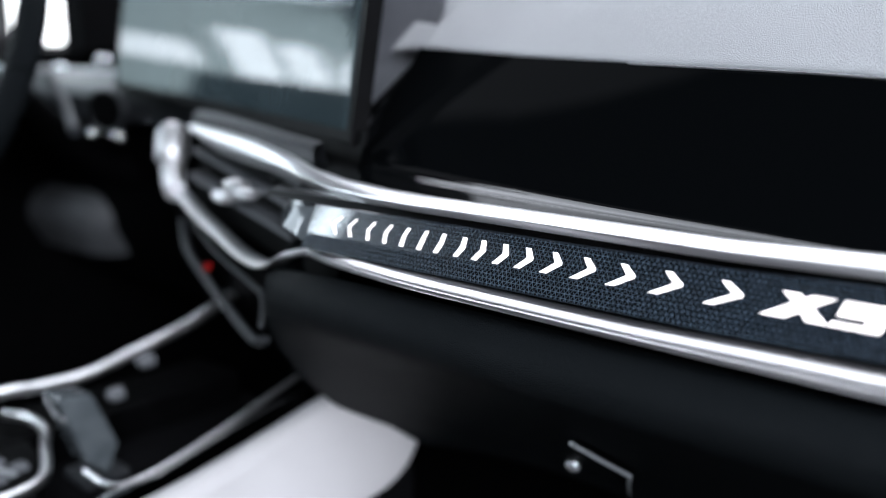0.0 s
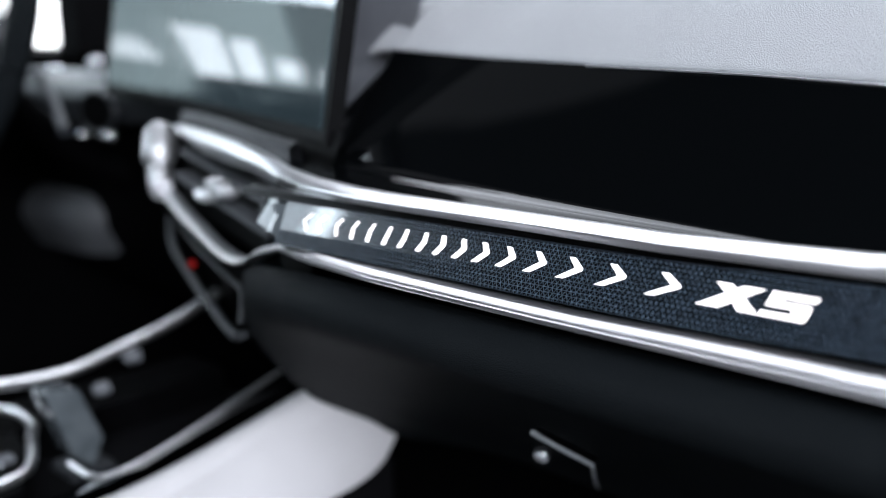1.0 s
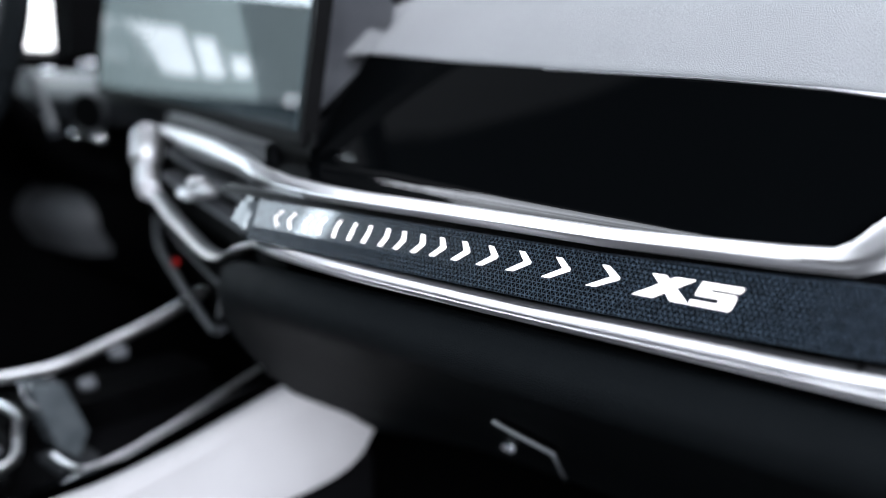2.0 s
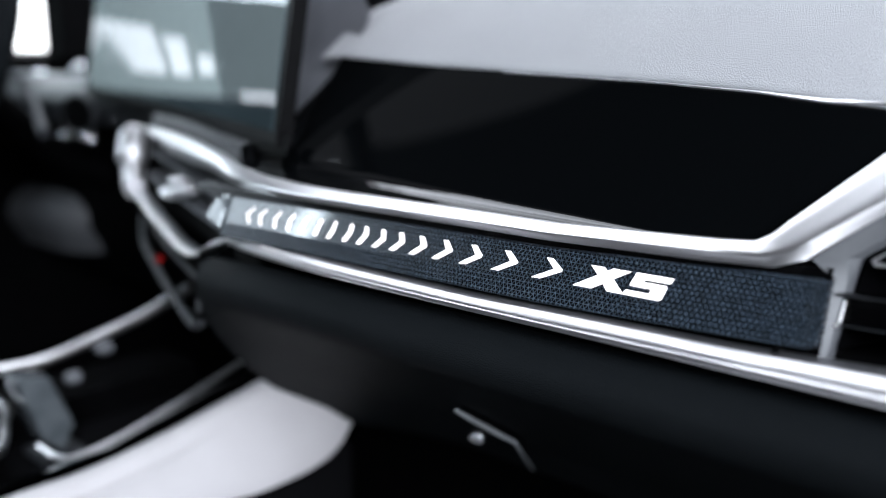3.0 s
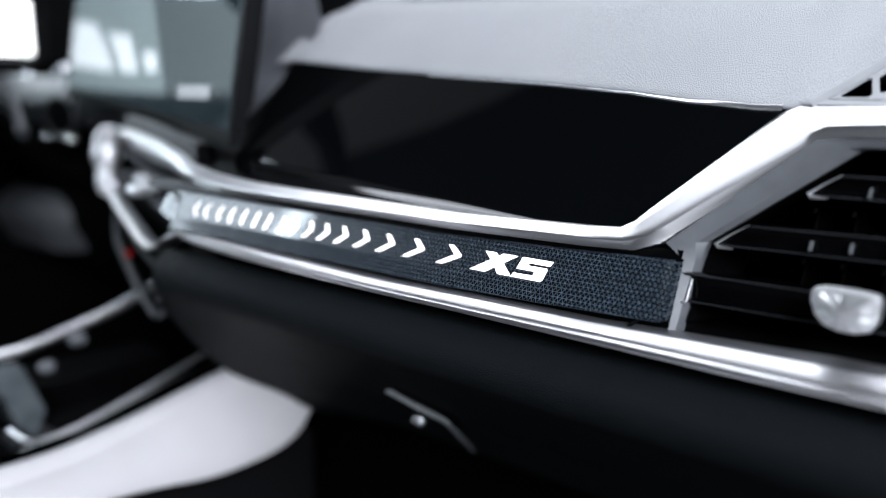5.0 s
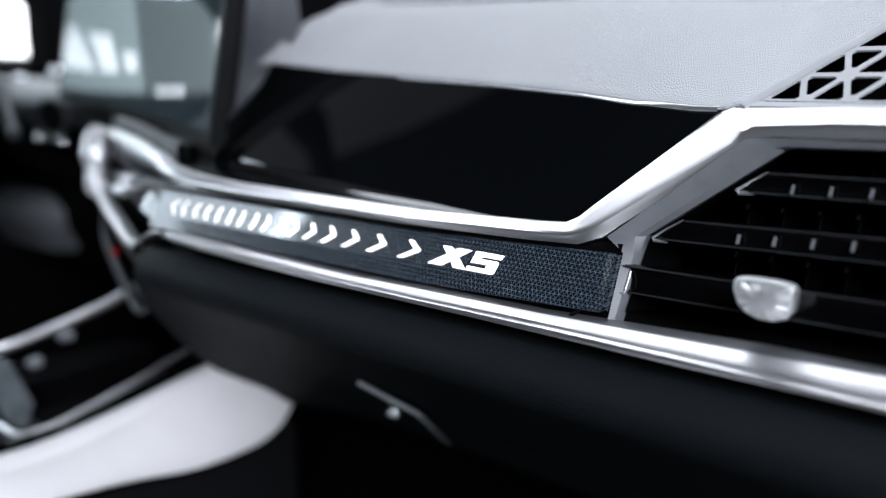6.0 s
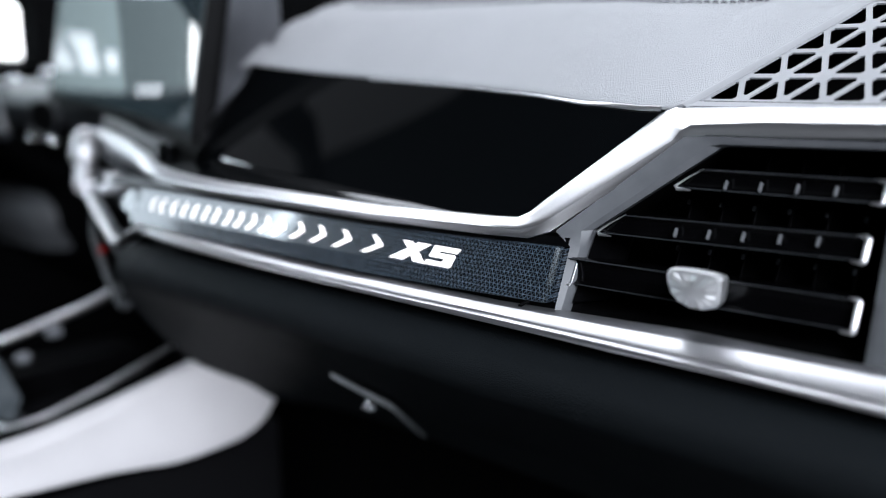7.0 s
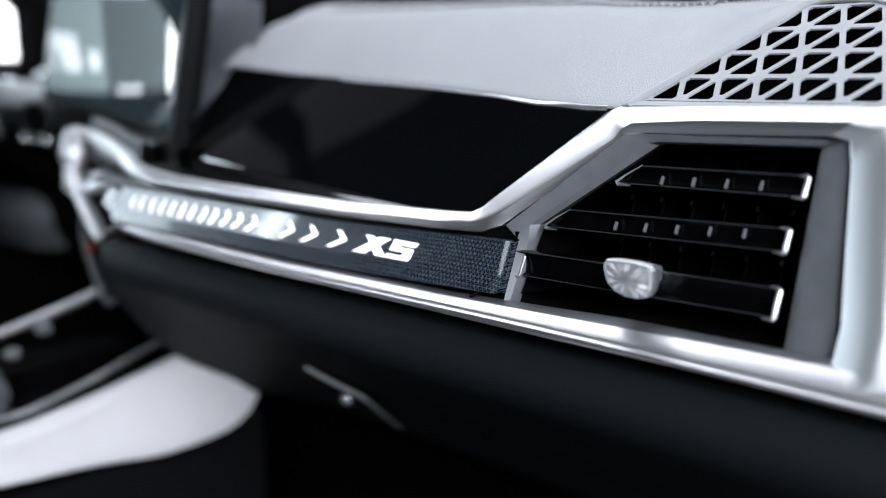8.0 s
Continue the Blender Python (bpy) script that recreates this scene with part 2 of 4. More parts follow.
# dark wall added to hide the bright surroundings over the pad
flat("background_block", (-1.40, 1.0, 0.0), (0.30, 1.06, 0.99), HEADLINER, "dark wall added to hide the bright background past the windscreen", "wall")
# driver's side: door below the sill, window opening, pillars
flat("wall_driver_door", (-1.46, -1.8, 0.0), (-1.40, 1.0, 0.83), BLACK, "black driver door card", "wall")
flat("pillar_centre", (-1.46, -0.85, 0.83), (-1.40, -0.575, 1.34), HEADLINER, "dark centre pillar of the car", "pillar")
flat("roof_rail", (-1.46, -1.8, 1.31), (-1.40, 0.40, 1.36), HEADLINER, "dark roof rail over the driver window", "pillar")
# unseen side panel, added to block light behind the open door
flat("wall_light_block", (0.16, -1.8, 0.0), (0.22, -0.80, 0.86), LOWER, "unseen dark panel that blocks light from the rear side", "wall")
tagged(place("pillar_front", slab([(-1.40, 0.30, 1.34), (-1.40, 0.42, 1.34), (-1.40, 0.98, 0.84), (-1.40, 0.98, 0.79), (-1.40, 0.690, 0.79), (-1.40, 0.690, 0.93)], (-0.06, 0, 0)), HEADLINER),
       "dark windscreen pillar on the driver side", "pillar", kind="structure")

# glowing plate added for the white brightness beyond the driver's window
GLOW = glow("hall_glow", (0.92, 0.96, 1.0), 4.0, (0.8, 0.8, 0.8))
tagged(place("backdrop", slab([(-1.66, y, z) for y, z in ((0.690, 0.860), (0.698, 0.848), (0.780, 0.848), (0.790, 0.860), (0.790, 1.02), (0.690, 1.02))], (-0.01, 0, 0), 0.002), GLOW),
       "glowing white plate added for the brightness beyond the window", "backdrop", kind="structure")

# ---- dashboard ----
dash = thing("dashboard", (-0.5, 0.5, 0.0), "car dashboard with grey leather top and black gloss panel", "dashboard")


def panel_section(x):
    """Front edge, shelf, fillet and rise of the gloss panel at x."""
    k = min(max((-0.03 - x) / 0.40, 0.0), 1.15)
    w = 0.072 * k ** 1.45
    front = float(np.interp(x, (-0.4766, -0.447, -0.418, -0.372, -0.328, -0.290), (0.3730, 0.3620, 0.3485, 0.3345, 0.3265, 0.3215)))
    rise = float(np.interp(x, (-0.4766, -0.418, -0.328, -0.29), (0.0070, 0.0035, 0.0010, 0.0)))
    return [(front, 0.7345 + rise), (max(0.3220 + w, front + 0.004), 0.7349 + 0.015 * w), (0.3575 + 0.0865 * k, 0.7880 + 0.0265 * k + float(np.interp(x, (-0.42, -0.30, -0.20, -0.12, -0.06, -0.02, 0.0), (0.0008, 0.0008, 0.0025, 0.0042, 0.0042, 0.0025, 0.0010))))]


def panel_line(x, per=18):
    k = min(max((-0.03 - x) / 0.40, 0.0), 1.15)
    return rounded([(x, y, z) for y, z in panel_section(x)], 0.003 + 0.006 * k, per)


XS = [-0.47 + i * 0.01 for i in range(51)]
secs = []
for x in XS:
    line = panel_line(x)
    # right border leans with the trim
    secs.append([Vector((max(min(p.x, -0.0335 + (p.z - 0.7345) * 0.90), -0.425 + (p.z - 0.756) * 0.28 if p.z > 0.7455 else -1.0), p.y, p.z)) for p in line])
part("gloss_panel", loft(secs), PIANO, dash, "glossy piano black panel with faint reflections", 60)


def pad_by_grille(x):
    """The pad's strip behind the speaker grille."""
    y = min(0.3565 + (x - 0.0214) / 0.81, 0.4245 - max(0, x - 0.082) ** 2 * 4.0)
    y += 0.0032
    z = 0.7905 + 0.70 * (y - 0.357)
    far = [(y, z - 0.0018), (y, z - 0.0012), (y + 0.0005, z - 0.0006), (y + 0.5 * (0.437 - y), z + 0.34 * (0.437 - y)), (0.4375, 0.8395), (0.4465, 0.8425), (0.470, 0.8460), (0.53, 0.845), (0.95, 0.80)]
    return [Vector((x, p[1], p[2])) for p in smooth_line([(0, a, b) for a, b in far], 5)]


def rear_section(x):
    """Black leather behind the stitched seam."""
    line = pad_section(x)[28:]
    return [line[0] + Vector((0, 0.0005, -0.003)), *[p + Vector((0, 0, 0.0012)) for p in line[1:]]]


def pad_section(x):
    """Top pad from the panel's upper edge to the ridge and down to the windscreen."""
    y, z = panel_section(x)[-1]
    k = min(max((-0.02 - x) / 0.40, 0), 1.1)
    ridge = 0.0485 - 0.012 * k
    if x > 0.0215:
        return pad_by_grille(x)
    pts = [(y + 0.0030, z - 0.0006), (y + 0.0006, z + 0.0006), (y + 0.004, z + 0.0050), (y + 0.03, z + 0.0250), (y + 0.058, z + 0.0425), (y + 0.080, z + ridge + 0.003 + 0.011 * k),
           (y + 0.11, z + ridge + 0.009 + 0.016 * k), (y + 0.17, z + ridge + 0.008 + 0.018 * k), (0.95, 0.80)]
    return [Vector((x, p[1], p[2])) for p in smooth_line([(0, a, b) for a, b in pts], 5)]


PAD_X = [-0.405 + 0.02 * i for i in range(20)] + [-0.005 + 0.006 * i for i in range(30)]
part("top_pad", loft([pad_section(x)[:30] for x in PAD_X]), PAD, dash, "pale grey grained leather top pad", 60)

END_X = [-0.4060, -0.412, -0.422, -0.434, -0.446, -0.458]
part("pad_end", loft([[p + Vector((0, 0.0022 * i + 0.0005, -0.0006 - 0.0004 * i ** 1.4)) for p in pad_section(x)[:30]] for i, x in enumerate(END_X)]), PAD, dash, "grey leather end piece behind a seam", 60)
# chrome edge that widens towards the vent, between panel and pad
edge = []
for i in range(24):
    x = -0.225 + 0.01025 * i
    y, z = panel_section(x)[-1]
    h = float(np.interp(x, (-0.225, -0.10, -0.05, -0.015, 0.010), (0.0002, 0.0003, 0.0007, 0.0016, 0.0018)))
    edge.append([(x, y + 0.0030, z - 0.0010), (x, y - 0.0014, z - 0.0006), (x, y - 0.0018, z + 0.0002), (x, y - 0.0008, z + h * 0.85), (x, y + 0.0002, z + h), (x, y + 0.0040, z + h * 0.9)])
part("edge_trim", loft(edge), CHROME, dash, "thin chrome edge that widens towards the vent", 35)
part("rear_pad", loft([rear_section(x) for x in PAD_X]), LOWER, dash, "black leather rear of the dashboard top", 60)
for i in range(96):
    x = -0.36 + 0.0047 * i
    p, q = pad_section(x)[26], pad_section(x + 0.0032)[26]
    part("stitch", tube([p + Vector((0, 0, 0.0004)), (p + q) / 2 + Vector((0, -0.0004, 0.0012)), q + Vector((0, 0, 0.0004))], 0.0005, 5), STITCH, dash, "dark thread stitch" if i == 0 else "", 60)

# upper trim: (outer edge, inner edge) along its run
UP = [((-0.737, 0.466, 0.7480), (-0.735, 0.465, 0.7425)), ((-0.6245, 0.424, 0.7485), (-0.612, 0.416, 0.7316)), ((-0.544, 0.394, 0.7473), (-0.5326, 0.386, 0.7302)),
      ((-0.4766, 0.3695, 0.7437), (-0.4686, 0.364, 0.7301)), ((-0.447, 0.3585, 0.7416), (-0.4414, 0.354, 0.7300)), ((-0.418, 0.3450, 0.7395), (-0.416, 0.343, 0.7290)),
      ((-0.372, 0.331, 0.7375), (-0.373, 0.329, 0.7283)), ((-0.328, 0.323, 0.7365), (-0.329, 0.320, 0.7283)),
      ((-0.290, 0.318, 0.7365), (-0.290, 0.315, 0.7288)), ((-0.130, 0.3165, 0.7355), (-0.130, 0.313, 0.7282)),
      ((-0.055, 0.3180, 0.7378), (-0.055, 0.3145, 0.7295)), ((-0.0400, 0.3185, 0.7388), (-0.030, 0.3148, 0.7305)),
      ((-0.0345, 0.3205, 0.7418), (-0.0195, 0.316, 0.7345)), ((-0.0300, 0.324, 0.7465), (-0.0145, 0.3185, 0.7390)),
      ((0.0050, 0.3535, 0.7820), (0.0310, 0.335, 0.7755)), ((0.0105, 0.357, 0.7875), (0.0350, 0.336, 0.7785)),
      ((0.0180, 0.357, 0.7905), (0.0420, 0.337, 0.7798)), ((0.0600, 0.356, 0.7915), (0.0700, 0.337, 0.7800)),
      ((0.1380, 0.354, 0.7930), (0.1200, 0.337, 0.7815))]


def trim_section(o, i, lift, crease=0.52, end=0.35):
    """A convex bar between its outer and inner edge, standing proud of the face by lift."""
    o, i = Vector(o), Vector(i)
    out = Vector((0, -0.95, 0.10))
    w = i - o
    c = crease
    return [o - out * 0.006, o + out * 0.0004, o + w * 0.05 + out * min(0.0016, 0.22 * lift + 0.0004), o + w * 0.35 * c + out * lift * 0.48, o + w * 0.70 * c + out * lift * 0.80, o + w * c + out * lift, o + w * (c + 0.06) + out * lift,
            o + w * (0.5 + 0.5 * c) + out * lift * (0.54 + 0.46 * end), o + w * 0.985 + out * lift * (end + 0.06), i + out * lift * end, i - w * 0.02 - out * 0.001, i - w * 0.02 - out * 0.008]


TRIM_X = (-0.47, -0.35, -0.045, -0.032, -0.015, 0.004, 0.0105, 0.018, 0.060)
TRIM_SHAPE = ((0.0056, 0.0072, 0.0072, 0.0040, 0.0010, 0.0010, 0.0030, 0.0060, 0.0090), (0.52, 0.52, 0.52, 0.62, 0.78, 0.78, 0.70, 0.62, 0.50), (0.66, 0.66, 0.66, 0.20, -1.6, -1.6, -0.4, 0.0, 0.08))
part("upper_trim", loft([trim_section(a, b, *(float(np.interp(a[0], TRIM_X, v)) for v in TRIM_SHAPE)) for a, b in UP]), CHROME, dash, "satin chrome trim bar", 28)

# dark channel between upper trim and lit strip
part("channel", loft([[(x, face_y(0.7300 + u, 0.010), 0.7300 + u), (x, face_y(0.7285 + u, 0.002), 0.7290 + u), (x, face_y(0.7255 + u, 0.001), 0.7250 + u), (x, face_y(0.7240 + u, 0.006), 0.7240 + u)]
                      for x, u in ((-0.42, 0), (-0.2, 0), (-0.13, 0), (-0.07, 0.0016), (-0.010, 0.0036))]), VENT_BLACK, dash, "", 40)

# lower trim: middle line of its bright edge, with a stepped section
LOWLINE = [(0.178, 0.2876, 0.6972), (0.11, 0.2876, 0.6979), (0.055, 0.2876, 0.6984), (0.03, 0.2876, 0.6985), (-0.04, 0.2876, 0.6982), (-0.11, 0.2876, 0.6977), (-0.16, 0.2876, 0.6976), (-0.20, 0.2877, 0.6978), (-0.27, 0.2880, 0.6985), (-0.31, 0.2920, 0.6985), (-0.345, 0.2975, 0.6985),
           (-0.373, 0.3060, 0.6980), (-0.403, 0.3210, 0.6905), (-0.427, 0.3260, 0.6840), (-0.458, 0.3330, 0.6720), (-0.507, 0.3510, 0.6680), (-0.574, 0.3780, 0.6700),
           (-0.656, 0.4100, 0.6750), (-0.744, 0.4450, 0.6840)]
# heights over that line, by x: ledge back, upper edge, its front, groove, bottom
LOW_X = (-0.16, -0.11, -0.04, 0.03, 0.055, 0.095, 0.178)
LOW_Z = ((0.0018, 0.0028, 0.0026, 0.0054, 0.0067, 0.0073, 0.0090), (0.0018, 0.0027, 0.0033, 0.0047, 0.0055, 0.0070, 0.0090), (0.0007, 0.0010, 0.0015, 0.0017, 0.0019, 0.0020, 0.0025),
         (0.0001, 0.0002, 0.0006, 0.0009, 0.0010, 0.0010, 0.0010), (-0.0027, -0.0027, -0.0032, -0.0034, -0.0029, -0.0022, -0.0022))


def low_scale(x):
    """The lower bar slims down where it bends round the centre vents."""
    return 1.0 - 0.22 * min(max((-0.35 - x) / 0.10, 0), 1)


def low_points(p, ledge):
    """The section of the ledge, or of the stepped bar in front of it."""
    back, top, front, groove, bottom = (float(np.interp(p.x, LOW_X, z)) for z in LOW_Z)
    edge = float(np.interp(p.x, (-0.16, -0.04, 0.03, 0.095, 0.178), (0.0067, 0.0078, 0.0089, 0.0108, 0.0116)))
    top -= (edge - 0.0089) * 0.31
    if ledge:
        sec = [(0.0184, back), (0.0092 + edge / 2, (back + top) / 2 + 0.0001), (edge + 0.0005, top - 0.0003), (edge + 0.0001, top - 0.0018)]
    else:
        sec = [(edge + 0.0003, top - 0.0025), (edge - 0.0001, top - 0.0002), (edge - 0.0008, top), (edge * 0.5 + 0.0006, top * 0.55 + front * 0.45 + 0.0001), (0.0018, front), (0.0013, front - 0.0004), (0.0022, groove + 0.0001), (0.0020, groove - 0.0001),
               (0.0002, 0.0), (-0.0005, -0.0004), (-0.0006, bottom * 0.6), (-0.0003, bottom + 0.0002), (0.0006, bottom), (0.005, bottom - 0.0006), (0.02, bottom - 0.0008)]
    return [p + Vector((0, y, z)) * low_scale(p.x) for y, z in sec]


part("ledge", loft([low_points(p, True) for p in smooth_line(LOWLINE, 6)]), SILVER, dash, "dull silver ledge", 30)
part("lower_trim", loft([low_points(p, False) for p in smooth_line(LOWLINE, 6)]), CHROME, dash, "satin chrome trim bar with a step", 12)
# black band drawn for the shade between lit strip and ledge
part("shadow_gap", loft([[(x, 0.3070, 0.7070), (x, 0.3064, z)] for x, z in ((-0.371, 0.6960), (-0.16, 0.6970), (-0.04, 0.6985), (-0.010, 0.6990))]), BLACK, dash)

# lower dash: padded roll and knee slope
LOWER_PROF = [(0.302, 0.6880), (0.2940, 0.6860), (0.2860, 0.6800), (0.2830, 0.6720), (0.2870, 0.6620), (0.300, 0.6520), (0.325, 0.6360), (0.360, 0.6120), (0.400, 0.5850),
              (0.440, 0.5560), (0.486, 0.5150), (0.53, 0.4900), (0.60, 0.4800)]


LOWER_END = [(-0.458, 0.345, 0.668), (-0.455, 0.337, 0.664), (-0.452, 0.333, 0.656), (-0.451, 0.332, 0.646), (-0.453, 0.336, 0.632), (-0.456, 0.345, 0.616), (-0.461, 0.358, 0.600), (-0.469, 0.378, 0.578),
             (-0.478, 0.402, 0.556), (-0.484, 0.425, 0.5365), (-0.464, 0.460, 0.515), (-0.440, 0.495, 0.4925), (-0.430, 0.600, 0.480)]


def lower_section(x):
    """The roll's section; towards the centre it tapers into the end's outline."""
    k = min(max((-0.30 - x) / 0.147, 0), 1) ** 2.2
    pts = []
    for (y, z), e in zip(LOWER_PROF, LOWER_END):
        pts.append(Vector((x, y, z)).lerp(Vector((x + (e[0] + 0.447) * 1.0, e[1], e[2])), k))
    up = 0.0006 * min(max((x + 0.18) / 0.22, 0), 1)
    for i in range(4):
        pts[i].z += up * (1 - i / 4)
    return smooth_line(pts, 4)


lsec = [lower_section(x) for x in [0.19, 0.1, 0.05, 0.0, -0.04, -0.08, -0.12, -0.2, -0.28, -0.32, -0.35, -0.38, -0.40, -0.415, -0.425, -0.435, -0.443, -0.447]]
lsec.append([p + Vector((-0.001, 0.006, 0.004)) for p in lsec[-1]])
lsec.append([p + Vector((0.010, 0.02, 0.03)) for p in lsec[-1]])
part("lower_pad", loft(lsec), LOWER, dash, "black leather lower dashboard", 50)
# unseen end panel, added to stop light passing through the hollow dashboard
part("end_panel", slab([(0.185, y, z) for y, z in ((0.300, 0.690), (0.284, 0.680), (0.287, 0.662), (0.325, 0.636), (0.440, 0.556), (0.530, 0.490), (0.86, 0.480), (0.90, 0.800), (0.53, 0.840), (0.44, 0.835), (0.365, 0.785))], (0.01, 0, 0)), LOWER, dash, "unseen black dashboard end that keeps light out")

# ---- lit trim strip ----
strip = thing("light_strip", (-0.2, 0.31, 0.70), "dark netted trim strip with lit white chevrons", "trim strip")
STRIP_L, STRIP_R = -0.372, -0.0095
STRIP_X = (STRIP_L, -0.13, -0.07, STRIP_R - 0.003, STRIP_R)
STRIP_LOW, STRIP_TOP = (0.7015, 0.7015, 0.7030, 0.7050, 0.7062), (0.7252, 0.7252, 0.7268, 0.7288, 0.7276)


def strip_section(x):
    """Upright facet with the inlays over a lower facet that leans out."""
    low, top = float(np.interp(x, STRIP_X, STRIP_LOW)), float(np.interp(x, STRIP_X, STRIP_TOP))
    fold = low + 0.0075
    return [on_face(x, low + 0.0004, 0.006), on_face(x, low, -0.0016), on_face(x, low + 0.0004, -0.0021), on_face(x, fold - 0.0004, -0.0002), on_face(x, fold + 0.0004, 0.0), on_face(x, top - 0.0006, 0.0), on_face(x, top, 0.0007), on_face(x, top, 0.006)]


part("strip_body", loft([strip_section(x) for x in (*STRIP_X[:4], STRIP_R - 0.0012, STRIP_R)], True, True), STRIP, strip, "black strip with a fine triangle net")
# bent, clear end of the strip


def lip_line(x, lift):
    return [p + IN * -lift for p in strip_section(x)[2:6]]


part("end_lip", loft([lip_line(-0.0152, 0.0002), lip_line(-0.0125, 0.0008), lip_line(-0.0104, 0.0014), lip_line(-0.0092, 0.0012), lip_line(-0.0092, -0.003)]), STRIP, strip, "raised net-printed end lip", 40)


def on_strip(outline, name, material, label=""):
    """A lit inlay on the strip from (x, z) corners."""
    return part(name, slab([on_face(x, z, -0.0004) for x, z in outline], IN * 0.0012, 0.00012, 1), material, strip, label)


TOP, MID, LOW = 0.7206, 0.7164, 0.7114
MIDS = (-0.3525, -0.3400, -0.3252, -0.3120, -0.2988, -0.2857, -0.2733, -0.2594, -0.2470, -0.2335, -0.2197, -0.2044, -0.1874, -0.1686, -0.1476, -0.1232)
for i, mx in enumerate(MIDS):
    k = i / 15
    w = 0.0008 + 0.0012 * k
    top, low = 0.0052 - 0.0105 * k, 0.0035 - 0.0140 * k
    chev = [(mx + top - w, TOP), (mx + top + w * 0.8, TOP), (mx + w + 0.0003, MID + 0.0004), (mx + w + 0.0002, MID - 0.0006), (mx + low + w * 1.1, LOW), (mx + low - w * 1.2, LOW), (mx - w, MID)]
    on_strip(chev, "chevron", LIT, "" if i else "lit white chevron")

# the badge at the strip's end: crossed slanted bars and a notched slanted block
on_strip([(-0.1072, TOP), (-0.1006, TOP), (-0.0958, 0.7170), (-0.0890, LOW), (-0.0970, LOW), (-0.1008, 0.7156)], "badge_bar", LIT, "lit white slanted bar")
part("badge_bar", slab([on_face(x, z, -0.00055) for x, z in ((-0.0962, TOP), (-0.0878, TOP), (-0.1046, LOW), (-0.1138, LOW))], IN * 0.0012, 0.00012, 1), LIT, strip, "lit white slanted bar")
on_strip([(-0.0852, TOP), (-0.0682, TOP), (-0.0696, 0.7184), (-0.0808, 0.7184), (-0.0814, 0.7174), (-0.0712, 0.7174), (-0.0704, 0.7168), (-0.0718, 0.7122), (-0.0730, LOW),
          (-0.0893, LOW), (-0.0884, 0.7134), (-0.0776, 0.7134), (-0.0770, 0.7152), (-0.0872, 0.7152)], "badge_block", LIT, "lit white notched block")

# ---- passenger air vent ----
vent = thing("air_vent", (0.06, 0.32, 0.70), "silver framed air vent with black slats", "air vent")
# frame right side and bottom right corner
RSIDE = [((0.138, 0.354, 0.7930), (0.120, 0.337, 0.7815)), ((0.158, 0.352, 0.7910), (0.1268, 0.3375, 0.7800)), ((0.166, 0.346, 0.7800), (0.1290, 0.334, 0.7710)),
         ((0.176, 0.316, 0.7200), (0.1375, 0.310, 0.7170)), ((0.178, 0.302, 0.7020), (0.1372, 0.304, 0.7040)), ((0.176, 0.296, 0.6975), (0.1300, 0.3015, 0.7012))]
part("side_trim", loft([trim_section(a, b, 0.0095, 0.60) for a, b in RSIDE]), SIDE_SILVER, vent, "satin chrome vent surround", 28)
# sloping silver funnel from surround to opening
OUTER = [(-0.0185, 0.7348), (0.0322, 0.7787), (0.0420, 0.7795), (0.1262, 0.7805), (0.1370, 0.7030), (-0.0085, 0.7000), (-0.0090, 0.7292)]
HOLE = [(-0.0028, 0.7362), (0.0470, 0.7745), (0.0500, 0.7752), (0.1148, 0.7768), (0.1175, 0.7020), (-0.0062, 0.7000), (-0.0040, 0.7280)]
ring = [[on_face(x, z, 0.0015) for x, z in OUTER], [on_face(x + (hx - x) * 0.75, z + (hz - z) * 0.75, 0.004) for (x, z), (hx, hz) in zip(OUTER, HOLE)],
        [on_face(x, z, 0.007) for x, z in HOLE], [on_face(x, z, 0.012) for x, z in HOLE]]
part("surround", loft(ring, True), SURROUND, vent, "grey painted inner surround", 30)
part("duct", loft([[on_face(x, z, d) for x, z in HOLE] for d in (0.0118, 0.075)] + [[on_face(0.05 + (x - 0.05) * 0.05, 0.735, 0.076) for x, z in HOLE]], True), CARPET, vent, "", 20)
# black cheek beside the opening's left edge
part("cheek", slab([on_face(-0.0052, 0.7045, 0.009), on_face(0.0040, 0.7045, 0.030), on_face(0.0060, 0.7400, 0.030), on_face(-0.0015, 0.7375, 0.009)], IN * 0.002, 0.0005), VENT_BLACK, vent)


